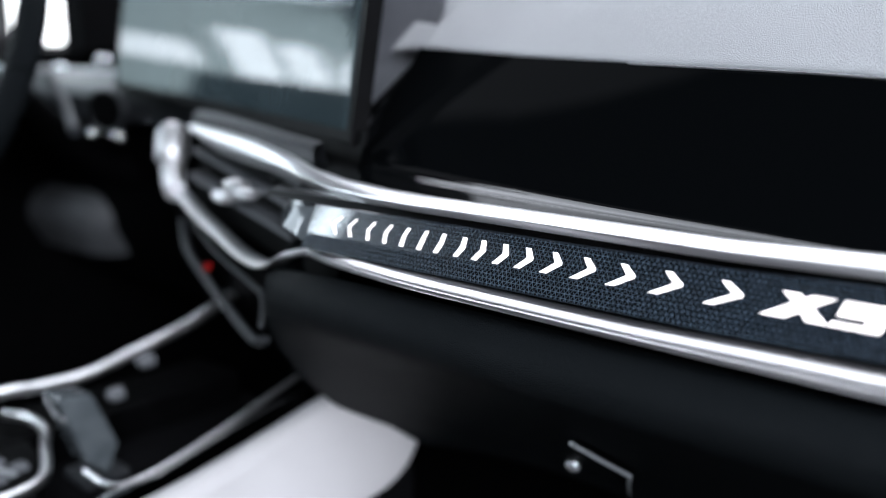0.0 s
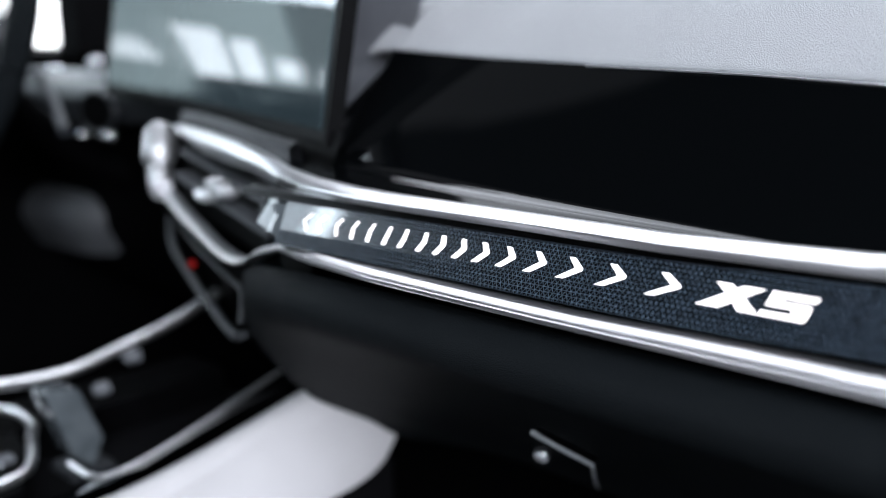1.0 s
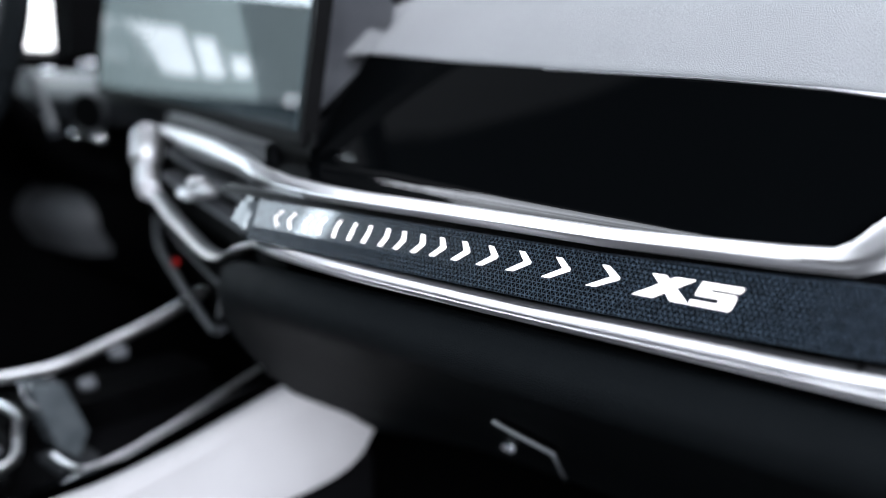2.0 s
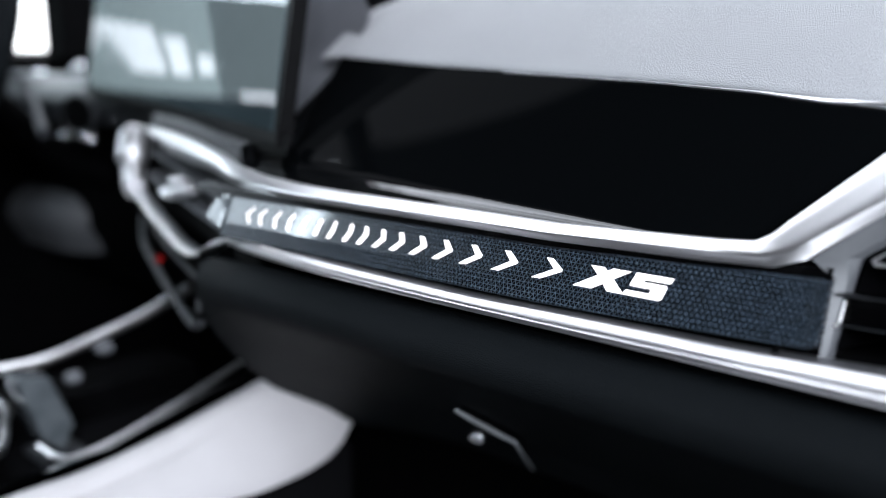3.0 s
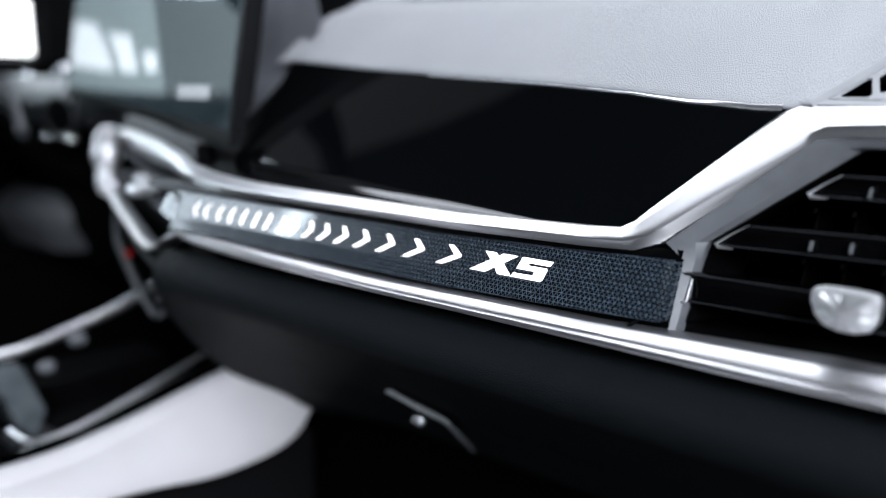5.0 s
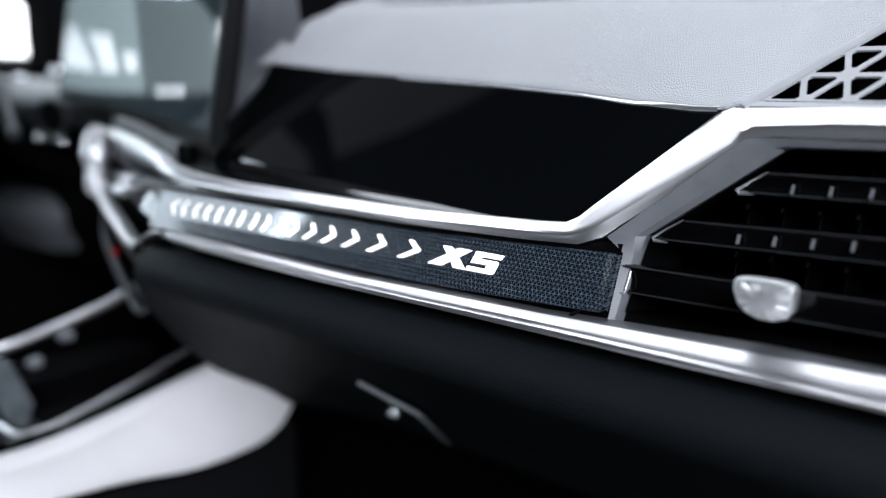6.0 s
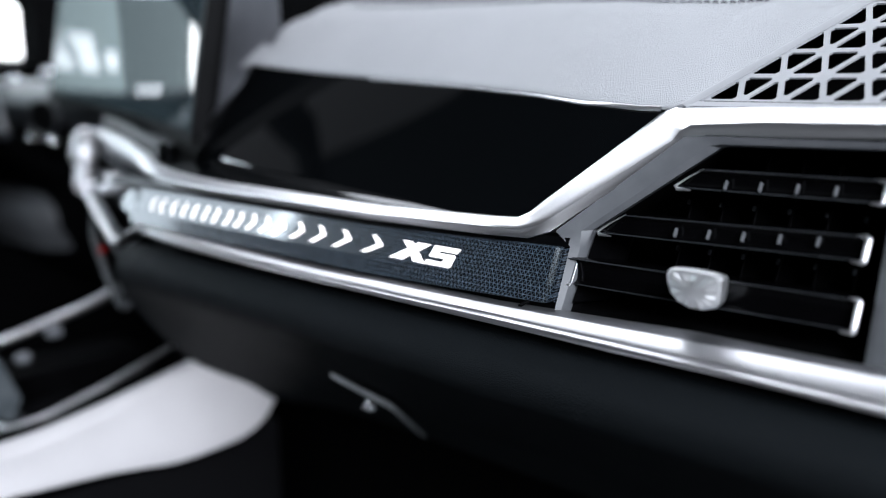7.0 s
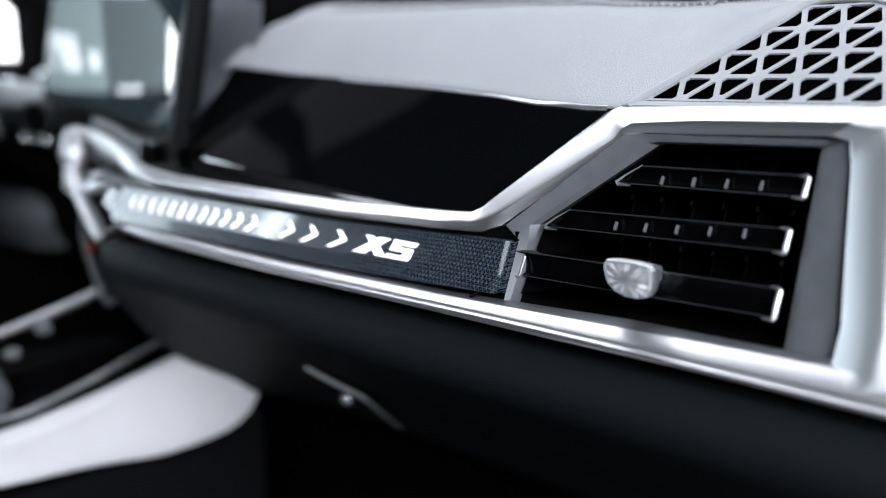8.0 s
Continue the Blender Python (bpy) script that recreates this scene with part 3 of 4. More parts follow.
def slat(x0, z0, x1, z1, thick, rake):
    """One horizontal blade with two raised lips, a raked near end and chrome ends."""
    sec = []
    prof = ((0.030, 0.16), (0.004, 0.50), (0.0010, 0.50), (0.0002, 0.47), (0.0002, 0.42), (0.0020, 0.36), (0.0024, 0.0), (0.0020, -0.34), (0.0002, -0.41), (0.0002, -0.46), (0.0010, -0.50), (0.004, -0.50), (0.030, -0.16))
    for k in (0.0, 0.02, 0.5, 0.98, 1.0):
        s = 0.86 if k in (0.0, 1.0) else 1.0
        ring = []
        for a, b in prof:
            left = x0 + rake * (b + 0.5)
            ring.append(on_face(left + (x1 - left) * k, z0 + (z1 - z0) * k, 0.0042) + Vector((0, a, thick * b * s)))
        sec.append(ring)
    blade = part("slat", loft(sec, True, True), SLAT_GLOSS, vent, "", 35)
    # thin grey tubes paint the highlights along the blade's two edges
    for b in (0.47, -0.45):
        run = [on_face(x0 + rake * (b + 0.5) + 0.001, z0, 0.0042), on_face(x1 - 0.001, z1, 0.0042)]
        part("lip", tube([p + Vector((0, -0.0001, thick * b)) for p in run], 0.00028, 6), DIM, blade, "", 60)
    w, h, c = 0.0030, thick * 0.46, on_face(x1, z1, 0.0030)
    loop = [(-w, -h), (w * 0.4, -h), (w * 0.5, -h * 0.9), (w * 0.5, h * 0.9), (w * 0.3, h), (-w * 0.9, h)]
    part("end_tab", tube([c + Vector((x, 0.42 * z, z)) for x, z in loop], [0.0004, 0.0009, 0.0011, 0.0011, 0.0009, 0.0004], 8), CHROME, blade, "bright chrome end tab", 50)
    c = on_face(x0, z0, 0.0034)
    if rake > 0.001:
        tip = [(rake, 0.50), (rake * 0.45, 0.05), (0.0, -0.40), (0.0012, -0.48), (0.0075, -0.50)]
        sizes = [0.0002, 0.0004, 0.0006, 0.0009, 0.0003]
    else:
        tip = [(0.0045, 0.47), (0.0008, 0.45), (0.0, 0.38), (-0.0004, -0.38), (0.0003, -0.46), (0.0042, -0.45), (0.0048, -0.36), (0.0052, 0.30)]
        sizes = [0.0004, 0.0006, 0.0007, 0.0007, 0.0007, 0.0005, 0.0003, 0.0003]
    part("end_tip", tube([c + Vector((x, 0.42 * b * thick, b * thick)) for x, b in tip], sizes, 8), CHROME, blade, "slim chrome tip", 50)
    return blade


slats = [slat(0.0325, 0.7618, 0.1122, 0.7625, 0.0088, 0.0110),
         slat(0.0015, 0.7402, 0.1098, 0.7425, 0.0096, 0.0120),
         slat(-0.0095, 0.7185, 0.1112, 0.7200, 0.0122, 0.0)]
# upright vanes behind the slats
for i in range(6):
    x = 0.0285 + 0.0147 * i
    top = 0.773 if x > 0.05 else 0.757
    v = [on_face(x, 0.7075, 0.030), on_face(x + 0.001, top, 0.030), on_face(x + 0.004, top, 0.050), on_face(x + 0.003, 0.7075, 0.050)]
    vane = part("vane", slab(v, (0.0012, 0, 0), 0.0004, 1), BLACK, vent, "", 40)
    # small dim blocks stand for the glints on the vane's edge
    for z, q in ((0.7496, 0.0009), (0.7300, 0.0010)):
        part("vane_glint", slab([on_face(x - 0.0003, z - q, 0.0285), on_face(x + 0.0009, z - q, 0.0285), on_face(x + 0.0010, z + q, 0.0285), on_face(x, z + q, 0.0285)], IN * 0.002, 0.0002), DIM, vane)
# small upright lugs along the two upper slats
for blade, x0, z0, dz, n in ((slats[0], 0.0540, 0.7608, 0.0004, 4), (slats[1], 0.0376, 0.7405, 0.0008, 5)):
    for i in range(n):
        x, z = x0 + 0.0141 * i, z0 + dz * i
        part("lug", slab([on_face(x - 0.0004, z - 0.0018, 0.0028), on_face(x + 0.0005, z - 0.0018, 0.0028), on_face(x + 0.0007, z + 0.0018, 0.0028), on_face(x - 0.0001, z + 0.0018, 0.0028)], IN * 0.002, 0.0003), SURROUND, blade)
# faceted knob that slides on the lowest slat
kc = on_face(0.0580, 0.7232, -0.009)
HALF = [(0.0104, 0.0074), (0.0116, 0.0056), (0.0113, 0.0010), (0.0104, -0.0032), (0.0080, -0.0064), (0.0036, -0.0080), (-0.0024, -0.0080), (-0.0072, -0.0062), (-0.0102, -0.0028), (-0.0114, 0.0020), (-0.0112, 0.0056), (-0.0098, 0.0074),
        (-0.0050, 0.0080), (0.0030, 0.0081)]
HALF = [q for a, b in zip(HALF, HALF[1:] + HALF[:1]) for q in (a, ((a[0] + b[0]) / 2, (a[1] + b[1]) / 2))]
secs = []
# domed, fluted face inside a narrow rim, then the body behind it
for d, f, flute in ((-0.0062, 0.05, 0.0), (-0.0060, 0.22, 0.0), (-0.0054, 0.52, 0.00025), (-0.0044, 0.80, 0.00045), (-0.0042, 0.86, 0.0), (-0.0036, 0.95, 0.0), (-0.0018, 1.0, 0.0002), (0.0020, 0.97, 0.0002), (0.0060, 0.70, 0.0), (0.0140, 0.55, 0.0)):
    secs.append([kc + Vector((x * f, d + (flute if i % 2 else -flute) - 0.25 * z * f, z * f)) for i, (x, z) in enumerate(HALF)])
knob = part("knob", loft(secs, True, True), KNOB, vent, "faceted bright chrome slider knob", 10)
# dark joint in the ledge below the strip
part("joint", slab([(-0.0226, 0.2962, 0.7030), (-0.0208, 0.2962, 0.7030), (-0.0196, 0.3010, 0.7044), (-0.0214, 0.3010, 0.7044)], (0, 0, 0.0008)), BLACK, dash)

# ---- speaker grille ----
SL = 0.70


def top_at(x, y, lift=0.0):
    return Vector((x, y - 0.57 * lift, 0.7905 + SL * (y - 0.3570) + 0.82 * lift))


grille = thing("speaker_grille", (0.09, 0.38, 0.79), "silver speaker grille with triangular holes", "speaker grille")
A, B, O = (0.0172, 0.0), (-0.0052, 0.0156), (0.0624, 0.3600)


def cell_point(i, j):
    return O[0] + A[0] * i + B[0] * j, O[1] + A[1] * i + B[1] * j


def inside(x, y):
    return x > 0.0214 + (y - 0.3565) * 0.81 and y < 0.4240 - max(0, x - 0.092) ** 2 * 2.5


# holes cut as a net of bars round each triangle
bmg = bmesh.new()
T, W = 0.0022, 0.0013
for j in range(0, 5):
    for i in range(-5, 9):
        p00, p10, p11, p01 = cell_point(i, j), cell_point(i + 1, j), cell_point(i + 1, j + 1), cell_point(i, j + 1)
        for tri in ((p00, p10, p11), (p00, p11, p01)):
            cx, cy = sum(p[0] for p in tri) / 3, sum(p[1] for p in tri) / 3
            solid = not all(inside(p[0] - 0.0006, p[1] - 0.0008) for p in tri)
            if solid and not inside(cx, cy):
                continue
            shrink = 0.0 if solid else 0.77
            out = [bmg.verts.new(top_at(*p, 0.001)) for p in tri]
            if solid:
                bmg.faces.new(out)
                continue
            hole, deep = [], []
            for a in range(3):
                for b in (a - 1, a + 1):
                    p, q = tri[a], tri[b % 3]
                    mx, my = p[0] + (q[0] - p[0]) * 0.13, p[1] + (q[1] - p[1]) * 0.13
                    hx, hy = cx + (mx - cx) * shrink, cy + (my - cy) * shrink
                    hole.append(bmg.verts.new(top_at(hx, hy, 0.001)))
                    deep.append(bmg.verts.new(top_at(hx, hy, 0.0001)))
            for a in range(3):
                b = (a + 1) % 3
                bmg.faces.new((out[a], hole[2 * a + 1], hole[2 * a]))
                bmg.faces.new((out[a], out[b], hole[2 * b], hole[2 * a + 1]))
            for a in range(6):
                b = (a + 1) % 6
                bmg.faces.new((hole[a], hole[b], deep[b], deep[a]))
GRILLE_PAINT = plain("grille_paint", (0.25, 0.255, 0.265), (0.30, 0.305, 0.315), 0.42, 40)
part("mesh_plate", bmg, GRILLE_PAINT, grille, "silver plate with triangular holes")
EDGE = [(0.0214, 0.3565), (0.0369, 0.3752), (0.0538, 0.3964), (0.0680, 0.4140), (0.0735, 0.4222), (0.0806, 0.4258), (0.0987, 0.4245), (0.1117, 0.4200), (0.15, 0.405), (0.19, 0.385)]
rim = [[top_at(x - 0.0022, y + 0.0008, -0.003), top_at(x - 0.0016, y + 0.0006, 0.0016), top_at(x, y, 0.0022), top_at(x + 0.0026, y - 0.0014, 0.0014), top_at(x + 0.0028, y - 0.0015, 0.0002)] for x, y in
       [(p.x, p.y) for p in smooth_line([(a, b, 0) for a, b in EDGE], 4)]]
part("rim", loft(rim), GRILLE_PAINT, grille, "", 40)
part("front_bar", loft([[top_at(x, 0.3560, -0.003), top_at(x, 0.3562, 0.0016), top_at(x, 0.3592, 0.0014), top_at(x, 0.3594, -0.003)] for x in (0.019, 0.1, 0.19)]), GRILLE_PAINT, grille)
# black sheet stands for the unlit space under the grille
part("backing", slab([top_at(0.02, 0.356, -0.022), top_at(0.19, 0.356, -0.022), top_at(0.19, 0.425, -0.022), top_at(0.075, 0.425, -0.022)], (0, 0.002, -0.003)), CARPET, grille, "black sheet for the shade behind the holes")

# ---- glove box latch ----


def knee(x, y, lift=0.0):
    """A point on the sloping lower dash."""
    ys, zs = [p[0] for p in LOWER_PROF[3:]], [p[1] for p in LOWER_PROF[3:]]
    return Vector((x, y - 0.6 * lift, float(np.interp(y, ys, zs)) - 0.8 * lift))


latch = thing("glovebox_latch", (-0.27, 0.42, 0.57), "slim chrome glovebox handle with round lock", "handle")
part("pull", tube([knee(-0.2314, 0.3690, 0.0040), knee(-0.2251, 0.3898, 0.0050), knee(-0.2185, 0.4130, 0.0050)], 0.0020, 10, 0.8), PALE, latch, "slim chrome pull", 60)
part("recess", slab([knee(-0.2314, 0.3720, 0.0008), knee(-0.2185, 0.4160, 0.0008), knee(-0.2634, 0.4966, 0.0008), knee(-0.2394, 0.4140, 0.0008)], (0, 0.001, 0.004), 0.0004), BLACK, latch)
part("side_edge", tube([knee(-0.2185, 0.4130, 0.0050), knee(-0.2401, 0.4516, 0.0040), knee(-0.2634, 0.4966, 0.0020)], [0.0016, 0.0011, 0.0005], 8), PALE, latch, "", 60)
lc = knee(-0.2810, 0.4510, 0.002)
part("lock", loft([[lc + Vector((r * math.cos(a), d * 0.6 + 0.75 * r * math.sin(a), d * 0.8 - 0.6 * r * math.sin(a))) for a in (2 * math.pi * k / 16 for k in range(16))] for r, d in ((0.0022, -0.0034), (0.0026, -0.0044), (0.0040, -0.0044), (0.0050, -0.003), (0.0052, 0.0), (0.0050, 0.006))], True, True), BRIGHT, latch, "round bright lock cylinder", 40)

# ---- centre air vents and control band ----
centre = thing("centre_vent", (-0.6, 0.40, 0.66), "centre air vents in a chrome hexagon surround", "air vent")


def mid_wall(x, z, off=0.0):
    """The centre console's face, which falls back towards the driver."""
    return Vector((x, float(np.interp(-x, (0.40, 0.45, 0.77, 1.2), (0.335, 0.352, 0.470, 0.63))) + 0.30 * (z - 0.71) + off, z))


part("back_face", loft([[mid_wall(x, z, 0.035) for z in (0.66, 0.70, 0.76)] for x in (-0.41, -0.45, -0.55, -0.65, -0.75, -0.80)]), BLACK, centre)
LEFT = [(-0.745, 0.6835), (-0.765, 0.6910), (-0.779, 0.7040), (-0.784, 0.7120)]
part("end_trim", tube(smooth_line([mid_wall(x, z, -0.004) for x, z in LEFT], 6), 0.0110, 12), CAP_SILVER, centre, "polished chrome end piece", 60)
part("end_cap", tube([mid_wall(x, z, -0.006) for x, z in ((-0.779, 0.7060), (-0.783, 0.7120), (-0.796, 0.7340), (-0.800, 0.7400))], [0.012, 0.0165, 0.0165, 0.012], 14), CAP_SILVER, centre, "thick polished chrome cap", 60)
part("shelf_edge", loft([[Vector((x, y, z)) + Vector((0, a, b)) for a, b in ((0, -0.014), (-0.002, -0.001), (0.001, 0.002), (0.007, 0.003), (0.010, -0.012))] for x, y, z in
                         ((-0.745, 0.475, 0.7575), (-0.66, 0.444, 0.7575), (-0.5886, 0.4173, 0.7560), (-0.50, 0.384, 0.7530), (-0.43, 0.362, 0.7500))]), DIM, centre, "dim rounded shelf edge", 40)
for z0, z1, dz in ((0.7240, 0.7440, 0), (0.7080, 0.7220, 0), (0.6900, 0.6980, 0)):
    s = [[mid_wall(x, z0 + (z1 - z0) * (-x - 0.44) / 0.3, 0.006) + Vector((0, a, b)) for a, b in ((0, 0.0022), (0.02, 0.001), (0.02, -0.001), (0, -0.0022))] for x in (-0.445, -0.55, -0.65, -0.745)]
    part("slat", loft(s, True, True), GREY_PLASTIC, centre, "", 30)
for x, z, r in ((-0.575, 0.7010, 0.0085), (-0.552, 0.7130, 0.0075), (-0.522, 0.7100, 0.0075)):
    c = mid_wall(x, z, -0.008)
    part("slider", loft([[c + Vector((k * 1.7 * math.cos(a), d, 0.62 * k * math.sin(a))) for a in (2 * math.pi * q / 14 for q in range(14))] for k, d in ((r * 0.5, -0.004), (r, -0.001), (r, 0.004), (r * 0.6, 0.01))], True, True), CAP_SILVER, centre, "bright chrome vent slider", 40)
for pts in ([(-0.447, 0.6980), (-0.436, 0.7020), (-0.418, 0.7090), (-0.424, 0.7220), (-0.437, 0.7220), (-0.452, 0.7080)],):
    part("crystal_corner", slab([mid_wall(x, z, -0.002) for x, z in pts], (0, 0.012, 0), 0.002), CRYSTAL, centre, "clear crystal corner piece", 30)
part("strip_end", slab([on_face(-0.396, 0.7100), on_face(-0.3725, 0.7040), on_face(-0.3725, 0.7235), on_face(-0.390, 0.7225)], IN * 0.006, 0.0012), CRYSTAL, centre, "clear bevelled end piece", 30)
part("upper_shelf", loft([[Vector(o) + Vector((0, 0.004, -0.003)), Vector(o) + Vector((0.0, 0.05, 0.006)), Vector(o) + Vector((0.01, 0.12, 0.02))] for o, i in UP[:4]]), PIANO, centre, "glossy black shelf", 40)

# centre stack below the vents
stack = thing("centre_stack", (-0.62, 0.42, 0.55), "black centre control panel with dim trim and small red light", "control panel")
part("panel", loft([[mid_wall(x, z, 0.008 + 0.9 * max(0, 0.66 - z)) for z in (0.668, 0.64, 0.60, 0.55, 0.50)] for x in (-0.500, -0.55, -0.65, -0.75, -0.80)]), BLACK, stack, "", 40)
part("edge_trim", tube(smooth_line([mid_wall(x, z, 0.018) for x, z in ((-0.765, 0.650), (-0.730, 0.628), (-0.66, 0.618), (-0.57, 0.610), (-0.50, 0.606), (-0.478, 0.612))], 5), 0.0045, 8, 0.8), DIM, stack, "dim grey edge trim", 60)
part("upper_edge", tube(smooth_line([mid_wall(x, z, 0.014) for x, z in ((-0.72, 0.655), (-0.62, 0.645), (-0.52, 0.642), (-0.49, 0.640), (-0.480, 0.620))], 5), 0.0022, 8), DIM, stack, "", 60)
part("warning_light", slab([mid_wall(-0.640, 0.628, 0.010), mid_wall(-0.634, 0.628, 0.010), mid_wall(-0.634, 0.633, 0.010), mid_wall(-0.640, 0.633, 0.010)], (0, 0.006, 0), 0.001), RED, stack, "small dim red light")

# ---- display ----
display = thing("display_screen", (-0.6, 0.42, 0.75), "wide dark display with a thin black bezel", "screen")
SR = Vector((-0.431, 0.389, 0.756))
SX, SZ = Vector((-0.95, 0.313, 0.03)).normalized(), Vector((0.03, 0.17, 1)).normalized()
SN = SX.cross(SZ).normalized()
if SN.y > 0:
    SN = -SN


BEND, MIDDLE = 2.0, 0.175


def on_screen(u, v, lift=0.0):
    """A point of the display, which curves in towards the driver."""
    p, q = (u - MIDDLE) / BEND, -MIDDLE / BEND
    along = SX * math.cos(p) + SN * math.sin(p)
    return SR + SX * BEND * (math.sin(p) - math.sin(q)) + SN * BEND * (math.cos(q) - math.cos(p)) + SZ * v + along.cross(SZ).normalized() * (lift if along.cross(SZ).dot(SN) > 0 else -lift)


def screen_slab(name, u0, v0, u1, v1, lift, depth, bevel, material, label=""):
    e = bevel
    ring = ((v0 + e, 0), (v1 - e, 0), (v1, e), (v1, depth - e), (v1 - e, depth), (v0 + e, depth), (v0, depth - e), (v0, e)) if bevel else ((v0, 0), (v1, 0), (v1, depth), (v0, depth))
    secs = [[on_screen(u0 + (u1 - u0) * i / 28, v, lift - d) for v, d in ring] for i in range(29)]
    return part(name, loft(secs, True, True), material, display, label, 30)


screen_slab("housing", -0.008, -0.006, 0.62, 0.150, -0.001, 0.012, 0.002, BEZEL, "thin black housing")
screen_slab("glass", 0.0, 0.004, 0.61, 0.142, 0.0008, 0.001, 0.0, SCREEN, "dark glass front with teal reflected haze in its colour")
screen_slab("rear_cover", 0.06, 0.010, 0.50, 0.135, -0.013, 0.020, 0.005, BEZEL, "black rear cover")
# grey cheek between the screen and the gloss panel
CHEEK = ([(-0.4285, 0.398, 0.746), (-0.4270, 0.410, 0.765), (-0.4210, 0.432, 0.792), (-0.4150, 0.449, 0.813), (-0.4130, 0.470, 0.840)],
         [(-0.4320, 0.402, 0.746), (-0.4310, 0.414, 0.765), (-0.4260, 0.437, 0.792), (-0.4200, 0.455, 0.813), (-0.4180, 0.478, 0.850)],
         [(-0.50, 0.440, 0.746), (-0.50, 0.450, 0.765), (-0.50, 0.472, 0.792), (-0.49, 0.490, 0.813), (-0.48, 0.525, 0.880)],
         [(-0.64, 0.485, 0.746), (-0.64, 0.492, 0.765), (-0.64, 0.505, 0.792), (-0.63, 0.518, 0.820), (-0.62, 0.550, 0.910)])
part("side_cheek", loft([smooth_line(c, 5) for c in CHEEK]), END_GREY, dash, "grey side cheek beside the screen", 50)

# ---- centre console ----
console = thing("centre_console", (-0.62, 0.25, 0.0), "centre console with pale leather flank and chrome rails", "console")
FLANK = []
for y, z, low in ((0.500, 0.548, 0.503), (0.490, 0.545, 0.491), (0.474, 0.543, 0.473), (0.444, 0.5385, 0.4630), (0.384, 0.5270, 0.4620), (0.330, 0.5170, 0.4710), (0.270, 0.5095, 0.4780),
                  (0.20, 0.5090, 0.482), (0.05, 0.50, 0.47), (-0.2, 0.50, 0.46)):
    h = z - low
    FLANK.append([Vector((x, y, zz)) for x, zz in ((-0.530, z - 0.030), (-0.520, z - 0.004), (-0.508, z), (-0.4965, z - 0.003), (-0.4945, z - 0.0075), (-0.4905, z - 0.0090), (-0.482, z - 0.25 * h), (-0.468, z - 0.60 * h), (-0.460, z - 0.90 * h), (-0.461, low), (-0.474, low - 0.004))])
part("flank", loft([list(s) for s in zip(*[smooth_line(list(c), 6) for c in zip(*FLANK)])]), CONSOLE_LEATHER, console, "pale grey leather knee pad", 60)
part("base", box((-0.80, -0.8, 0.0), (-0.490, 0.52, 0.455), 0.01), TUNNEL_LIT, console, "black console base")
part("inner_wall", loft([[(-0.535, y, z - 0.004), (-0.560, y, z - 0.012), (-0.575, y, z - 0.020), (-0.60, y, z - 0.06)] for y, z in ((0.48, 0.548), (0.40, 0.535), (0.30, 0.512), (0.0, 0.505), (-0.4, 0.505))]), PIANO, console, "", 50)
RAIL_R = [(-0.556, 0.47, 0.548), (-0.560, 0.4250, 0.5330), (-0.560, 0.3700, 0.5165), (-0.560, 0.3170, 0.5035), (-0.562, 0.2850, 0.4985), (-0.575, 0.2740, 0.4970), (-0.605, 0.2720, 0.4985)]
part("rail", tube(smooth_line(RAIL_R, 6), 0.0028, 10, 0.8), CHROME, console, "satin chrome rail", 60)
RAIL_L = [(-0.72, 0.49, 0.5740), (-0.72, 0.4361, 0.5548), (-0.72, 0.3813, 0.5420), (-0.72, 0.3311, 0.5320), (-0.72, 0.2864, 0.5330), (-0.72, 0.2588, 0.5360), (-0.72, 0.15, 0.540), (-0.72, -0.1, 0.54)]
part("rail", tube(smooth_line(RAIL_L, 6), 0.0072, 10, 0.7), CHROME, console, "satin chrome rail", 60)
part("far_wall", box((-0.80, -0.8, 0.43), (-0.725, 0.50, 0.488), 0.006), BLACK, console)

selector = thing("gear_selector", (-0.66, 0.30, 0.44), "clear and chrome gear selector on the console", "gear selector")
part("lever", slab([(-0.66, 0.2800, 0.5400), (-0.66, 0.3100, 0.5350), (-0.66, 0.3290, 0.4850), (-0.66, 0.3180, 0.4600), (-0.66, 0.3000, 0.4750)], (-0.035, 0, 0), 0.005, 3), CRYSTAL, selector, "faceted clear lever", 30)
part("foot", box((-0.70, 0.295, 0.435), (-0.655, 0.335, 0.462), 0.004), DIM, selector)
keypad = thing("control_pad", (-0.75, 0.28, 0.44), "black console button pad with chrome ring", "button pad")
part("plate", slab([(-0.715, 0.17, 0.480), (-0.595, 0.17, 0.480), (-0.600, 0.235, 0.480), (-0.66, 0.265, 0.480), (-0.715, 0.275, 0.480)], (0, 0, 0.012), 0.003), BLACK, keypad)
part("ring", tube(smooth_line([(-0.764, 0.276, 0.500), (-0.738, 0.286, 0.500), (-0.700, 0.284, 0.500), (-0.672, 0.271, 0.500), (-0.640, 0.258, 0.500), (-0.614, 0.243, 0.500), (-0.605, 0.222, 0.500), (-0.611, 0.206, 0.500), (-0.66, 0.19, 0.500)], 6), 0.0042, 10), CHROME, keypad, "chrome ring", 60)
for x, y in ((-0.680, 0.235), (-0.660, 0.245), (-0.650, 0.225), (-0.672, 0.215)):
    part("button", box((x - 0.006, y - 0.006, 0.488), (x + 0.006, y + 0.006, 0.497), 0.002), GREY_PLASTIC, keypad)
part("button_bar", tube([(-0.685, 0.226, 0.496), (-0.645, 0.236, 0.496)], 0.0018, 8), PALE, keypad)

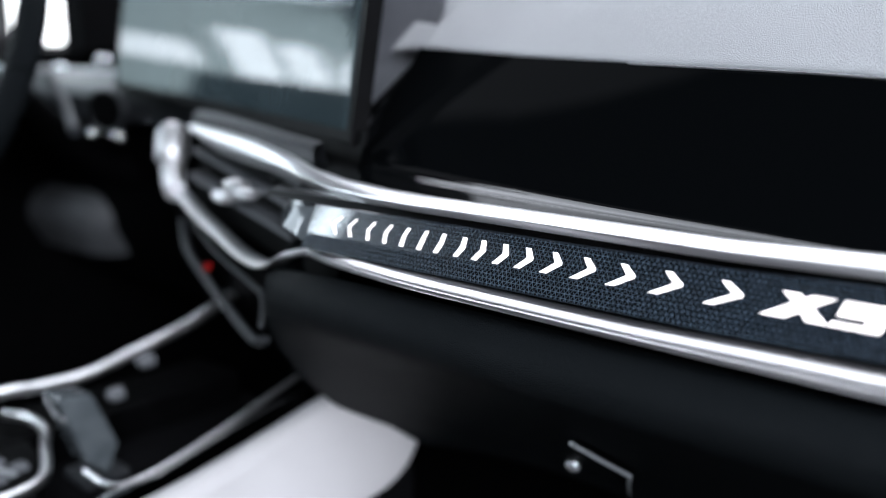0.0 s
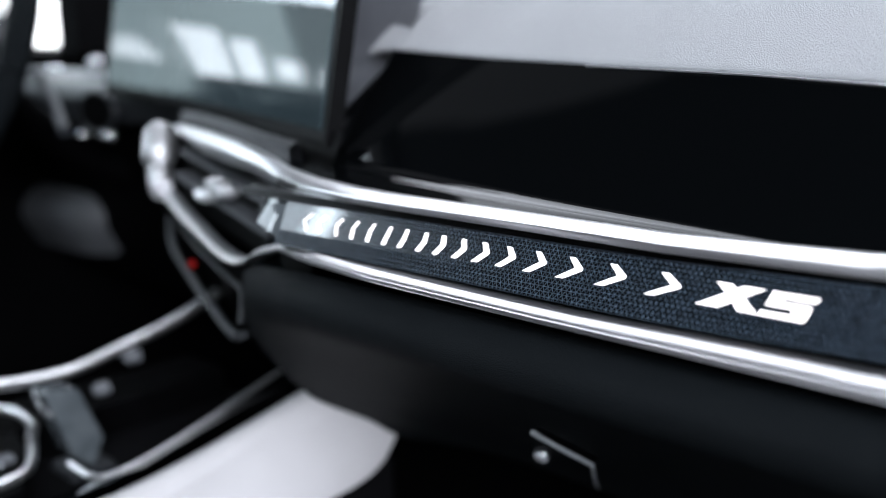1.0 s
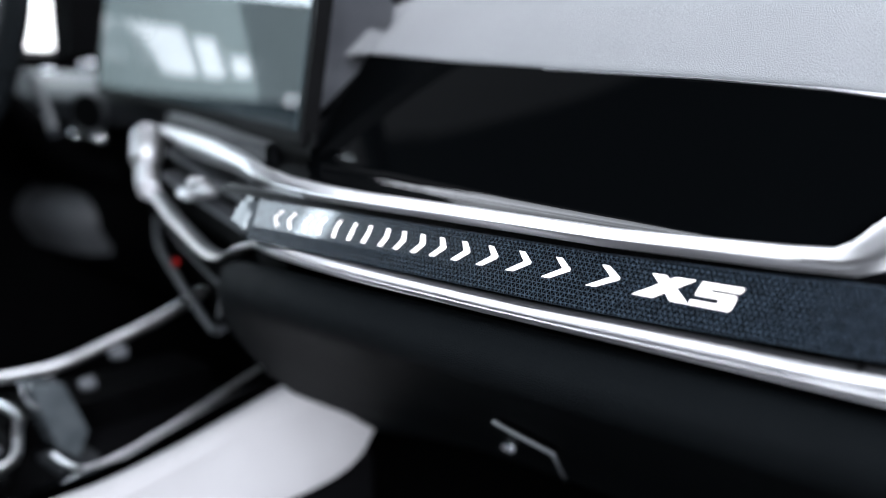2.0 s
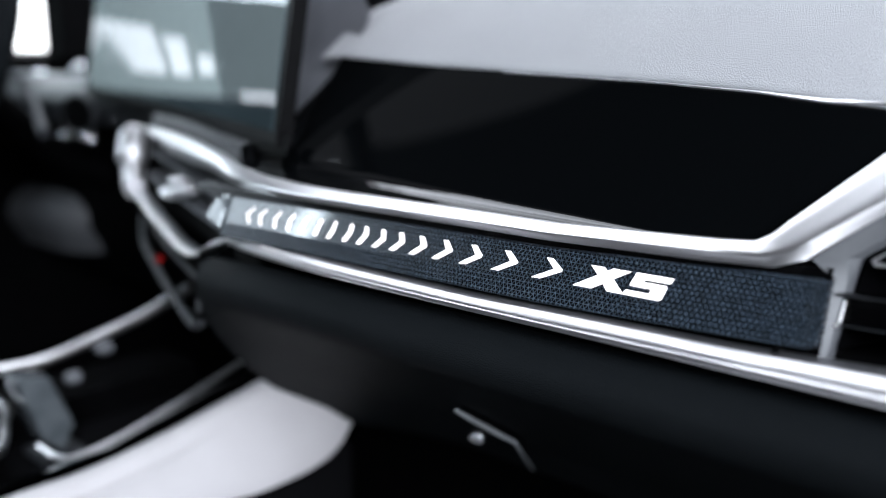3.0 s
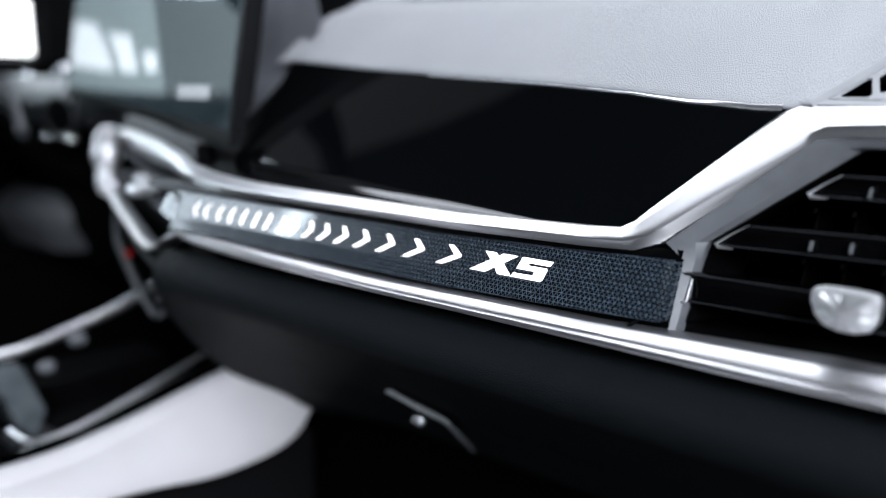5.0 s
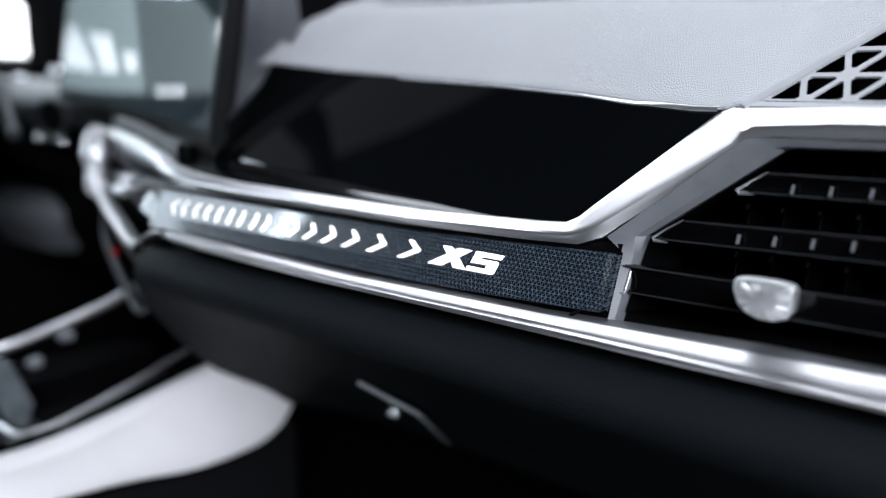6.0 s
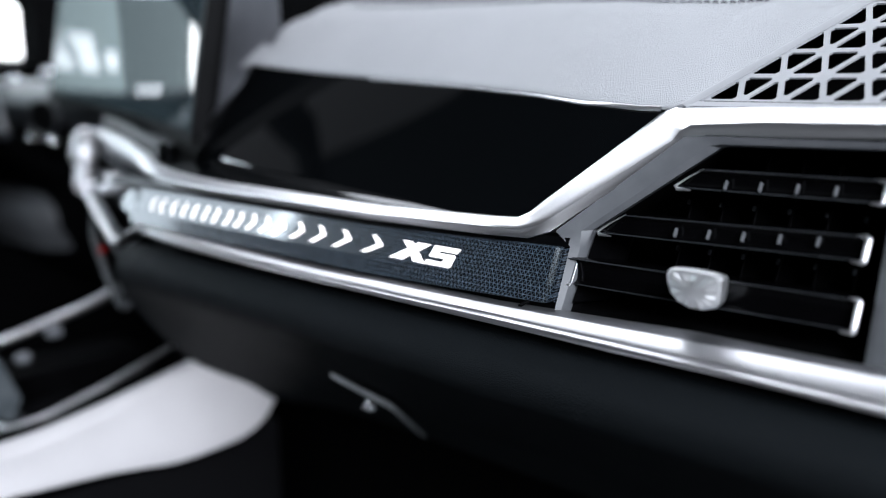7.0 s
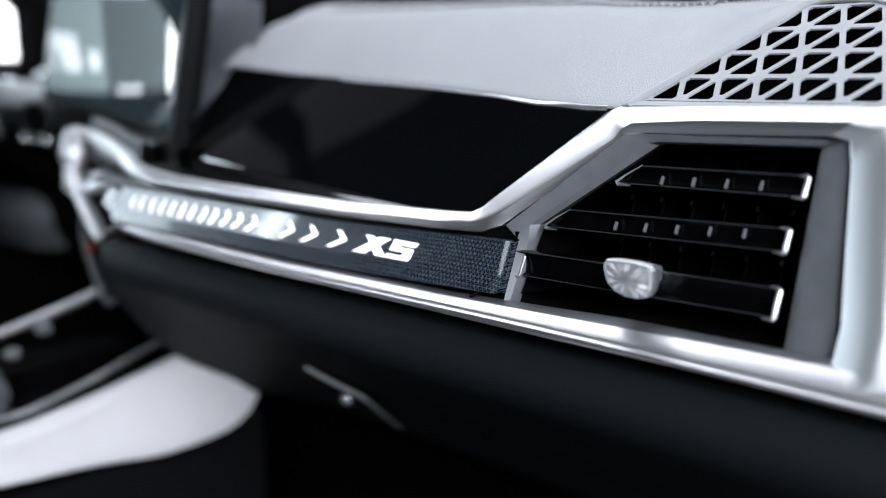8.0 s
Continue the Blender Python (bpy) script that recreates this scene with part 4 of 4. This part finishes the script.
# ---- driver side ----
ddash = thing("driver_dash", (-1.1, 0.6, 0.5), "dark driver side dashboard with grey hood", "dashboard")
part("hood", loft([smooth_line([(x, 0.56 + 0.0 * x, 0.735), (x, 0.55, 0.765), (x, 0.575, 0.790), (x, 0.66, 0.802), (x, 0.80, 0.795)], 4) for x in (-0.86, -1.0, -1.15, -1.28, -1.40)]), DIM, ddash, "dark grey hood", 60)
part("face", loft([[(x, 0.575, 0.740), (x, 0.60, 0.70), (x, 0.62, 0.60), (x, 0.66, 0.48)] for x in (-0.80, -1.0, -1.2, -1.40)]), BLACK, ddash, "", 50)
part("round_vent", tube([(-1.25, 0.56, 0.735), (-1.25, 0.60, 0.735)], 0.05, 20), VENT_BLACK, ddash, "round black driver vent", 40)
part("lower_cover", loft([smooth_line([(x, 0.63 + e, 0.625), (x, 0.590 + e, 0.605), (x, 0.575 + e, 0.570), (x, 0.60 + e, 0.52)], 5) for x, e in ((-1.215, 0.05), (-1.23, 0.02), (-1.26, 0.005), (-1.40, 0.0))]), DIM_GREY, ddash, "grey lower cover", 50)

wheel = thing("steering_wheel", (-1.1, 0.33, 0.80), "black leather steering wheel", "steering wheel")
wc, wn = Vector((-1.105, 0.385, 0.80)), Vector((0, -0.93, 0.37)).normalized()
wu = Vector((0, 0.37, 0.93)).normalized()
part("rim", tube([wc + Vector((1, 0, 0)) * 0.185 * math.cos(a) + wu * 0.185 * math.sin(a) for a in (2 * math.pi * k / 48 for k in range(49))], 0.016, 12), LOWER, wheel, "", 60)
part("hub", loft([[wc - wn * d + Vector((r * math.cos(a), 0, 0)) + wu * r * 0.8 * math.sin(a) for a in (2 * math.pi * k / 24 for k in range(24))] for r, d in ((0.05, 0.01), (0.075, 0.02), (0.08, 0.06))], True, True), BLACK, wheel, "", 40)
for a in (0, math.pi, 1.5 * math.pi):
    e = wc + Vector((0.175 * math.cos(a), 0, 0)) + wu * 0.175 * math.sin(a)
    part("spoke", tube([wc - wn * 0.03, e], 0.014, 8, 0.6), SILVER, wheel, "silver edged spoke", 60)
part("column", tube([wc - wn * 0.05, (-1.115, 0.52, 0.705), (-1.12, 0.615, 0.655)], [0.024, 0.022, 0.024], 16), BLACK, wheel, "", 50)

# driver's vent and small chrome caps along the driver's dash
dvent = thing("driver_vent", (-1.06, 0.56, 0.72), "black driver air vent with chrome edge", "air vent")
part("edge_ring", tube([(-1.060 + 0.046 * math.cos(a), 0.546, 0.748 + 0.027 * math.sin(a)) for a in (2 * math.pi * k / 32 for k in range(33))], 0.0030, 8), DIM, dvent, "", 60)
part("opening", loft([[(-1.060 + r * math.cos(a), y, 0.748 + 0.58 * r * math.sin(a)) for a in (2 * math.pi * k / 24 for k in range(24))] for r, y in ((0.045, 0.545), (0.038, 0.550), (0.034, 0.58))], True, True), BLACK, dvent, "", 40)


def cap(x, y, z, r, parent, name="cap"):
    return part(name, loft([[(x + r * c * math.cos(a), y - r * h, z + 0.8 * r * c * math.sin(a)) for a in (2 * math.pi * k / 14 for k in range(14))] for c, h in ((0.3, 0.9), (0.75, 0.6), (1.0, 0.1), (0.95, -0.4))], True, True), BRIGHT, parent, "small chrome cap that gives a glint", 60)


cap(-1.035, 0.548, 0.716, 0.011, dvent)
cap(-1.105, 0.548, 0.716, 0.009, dvent)
# caps over the hood are added to give its blurred glints
for x, z, r in ((-1.20, 0.812, 0.011), (-1.135, 0.812, 0.011), (-1.335, 0.800, 0.012)):
    cap(x, 0.62, z, r, ddash)
part("trim_line", tube(smooth_line([(-1.40, 0.60, 0.800), (-1.28, 0.60, 0.797), (-1.12, 0.60, 0.793), (-0.98, 0.60, 0.780), (-0.90, 0.585, 0.765)], 5), 0.0065, 8), SILVER, ddash, "silver trim line", 60)
stalk = part("stalk", tube([(-1.02, 0.46, 0.79), (-0.955, 0.445, 0.762), (-0.905, 0.43, 0.735)], [0.006, 0.0055, 0.007], 10), DIM, wheel, "dark indicator stalk", 60)
for x, y, z, r in ((-0.687, 0.341, 0.519, 0.008), (-0.712, 0.385, 0.533, 0.009)):
    part("rail_button", loft([[(x + r * c * math.cos(a), y - r * h, z + 0.8 * r * c * math.sin(a)) for a in (2 * math.pi * k / 14 for k in range(14))] for c, h in ((0.3, 0.9), (0.75, 0.6), (1.0, 0.1), (0.95, -0.8))], True, True), GREY_PLASTIC, console, "grey round button", 60)
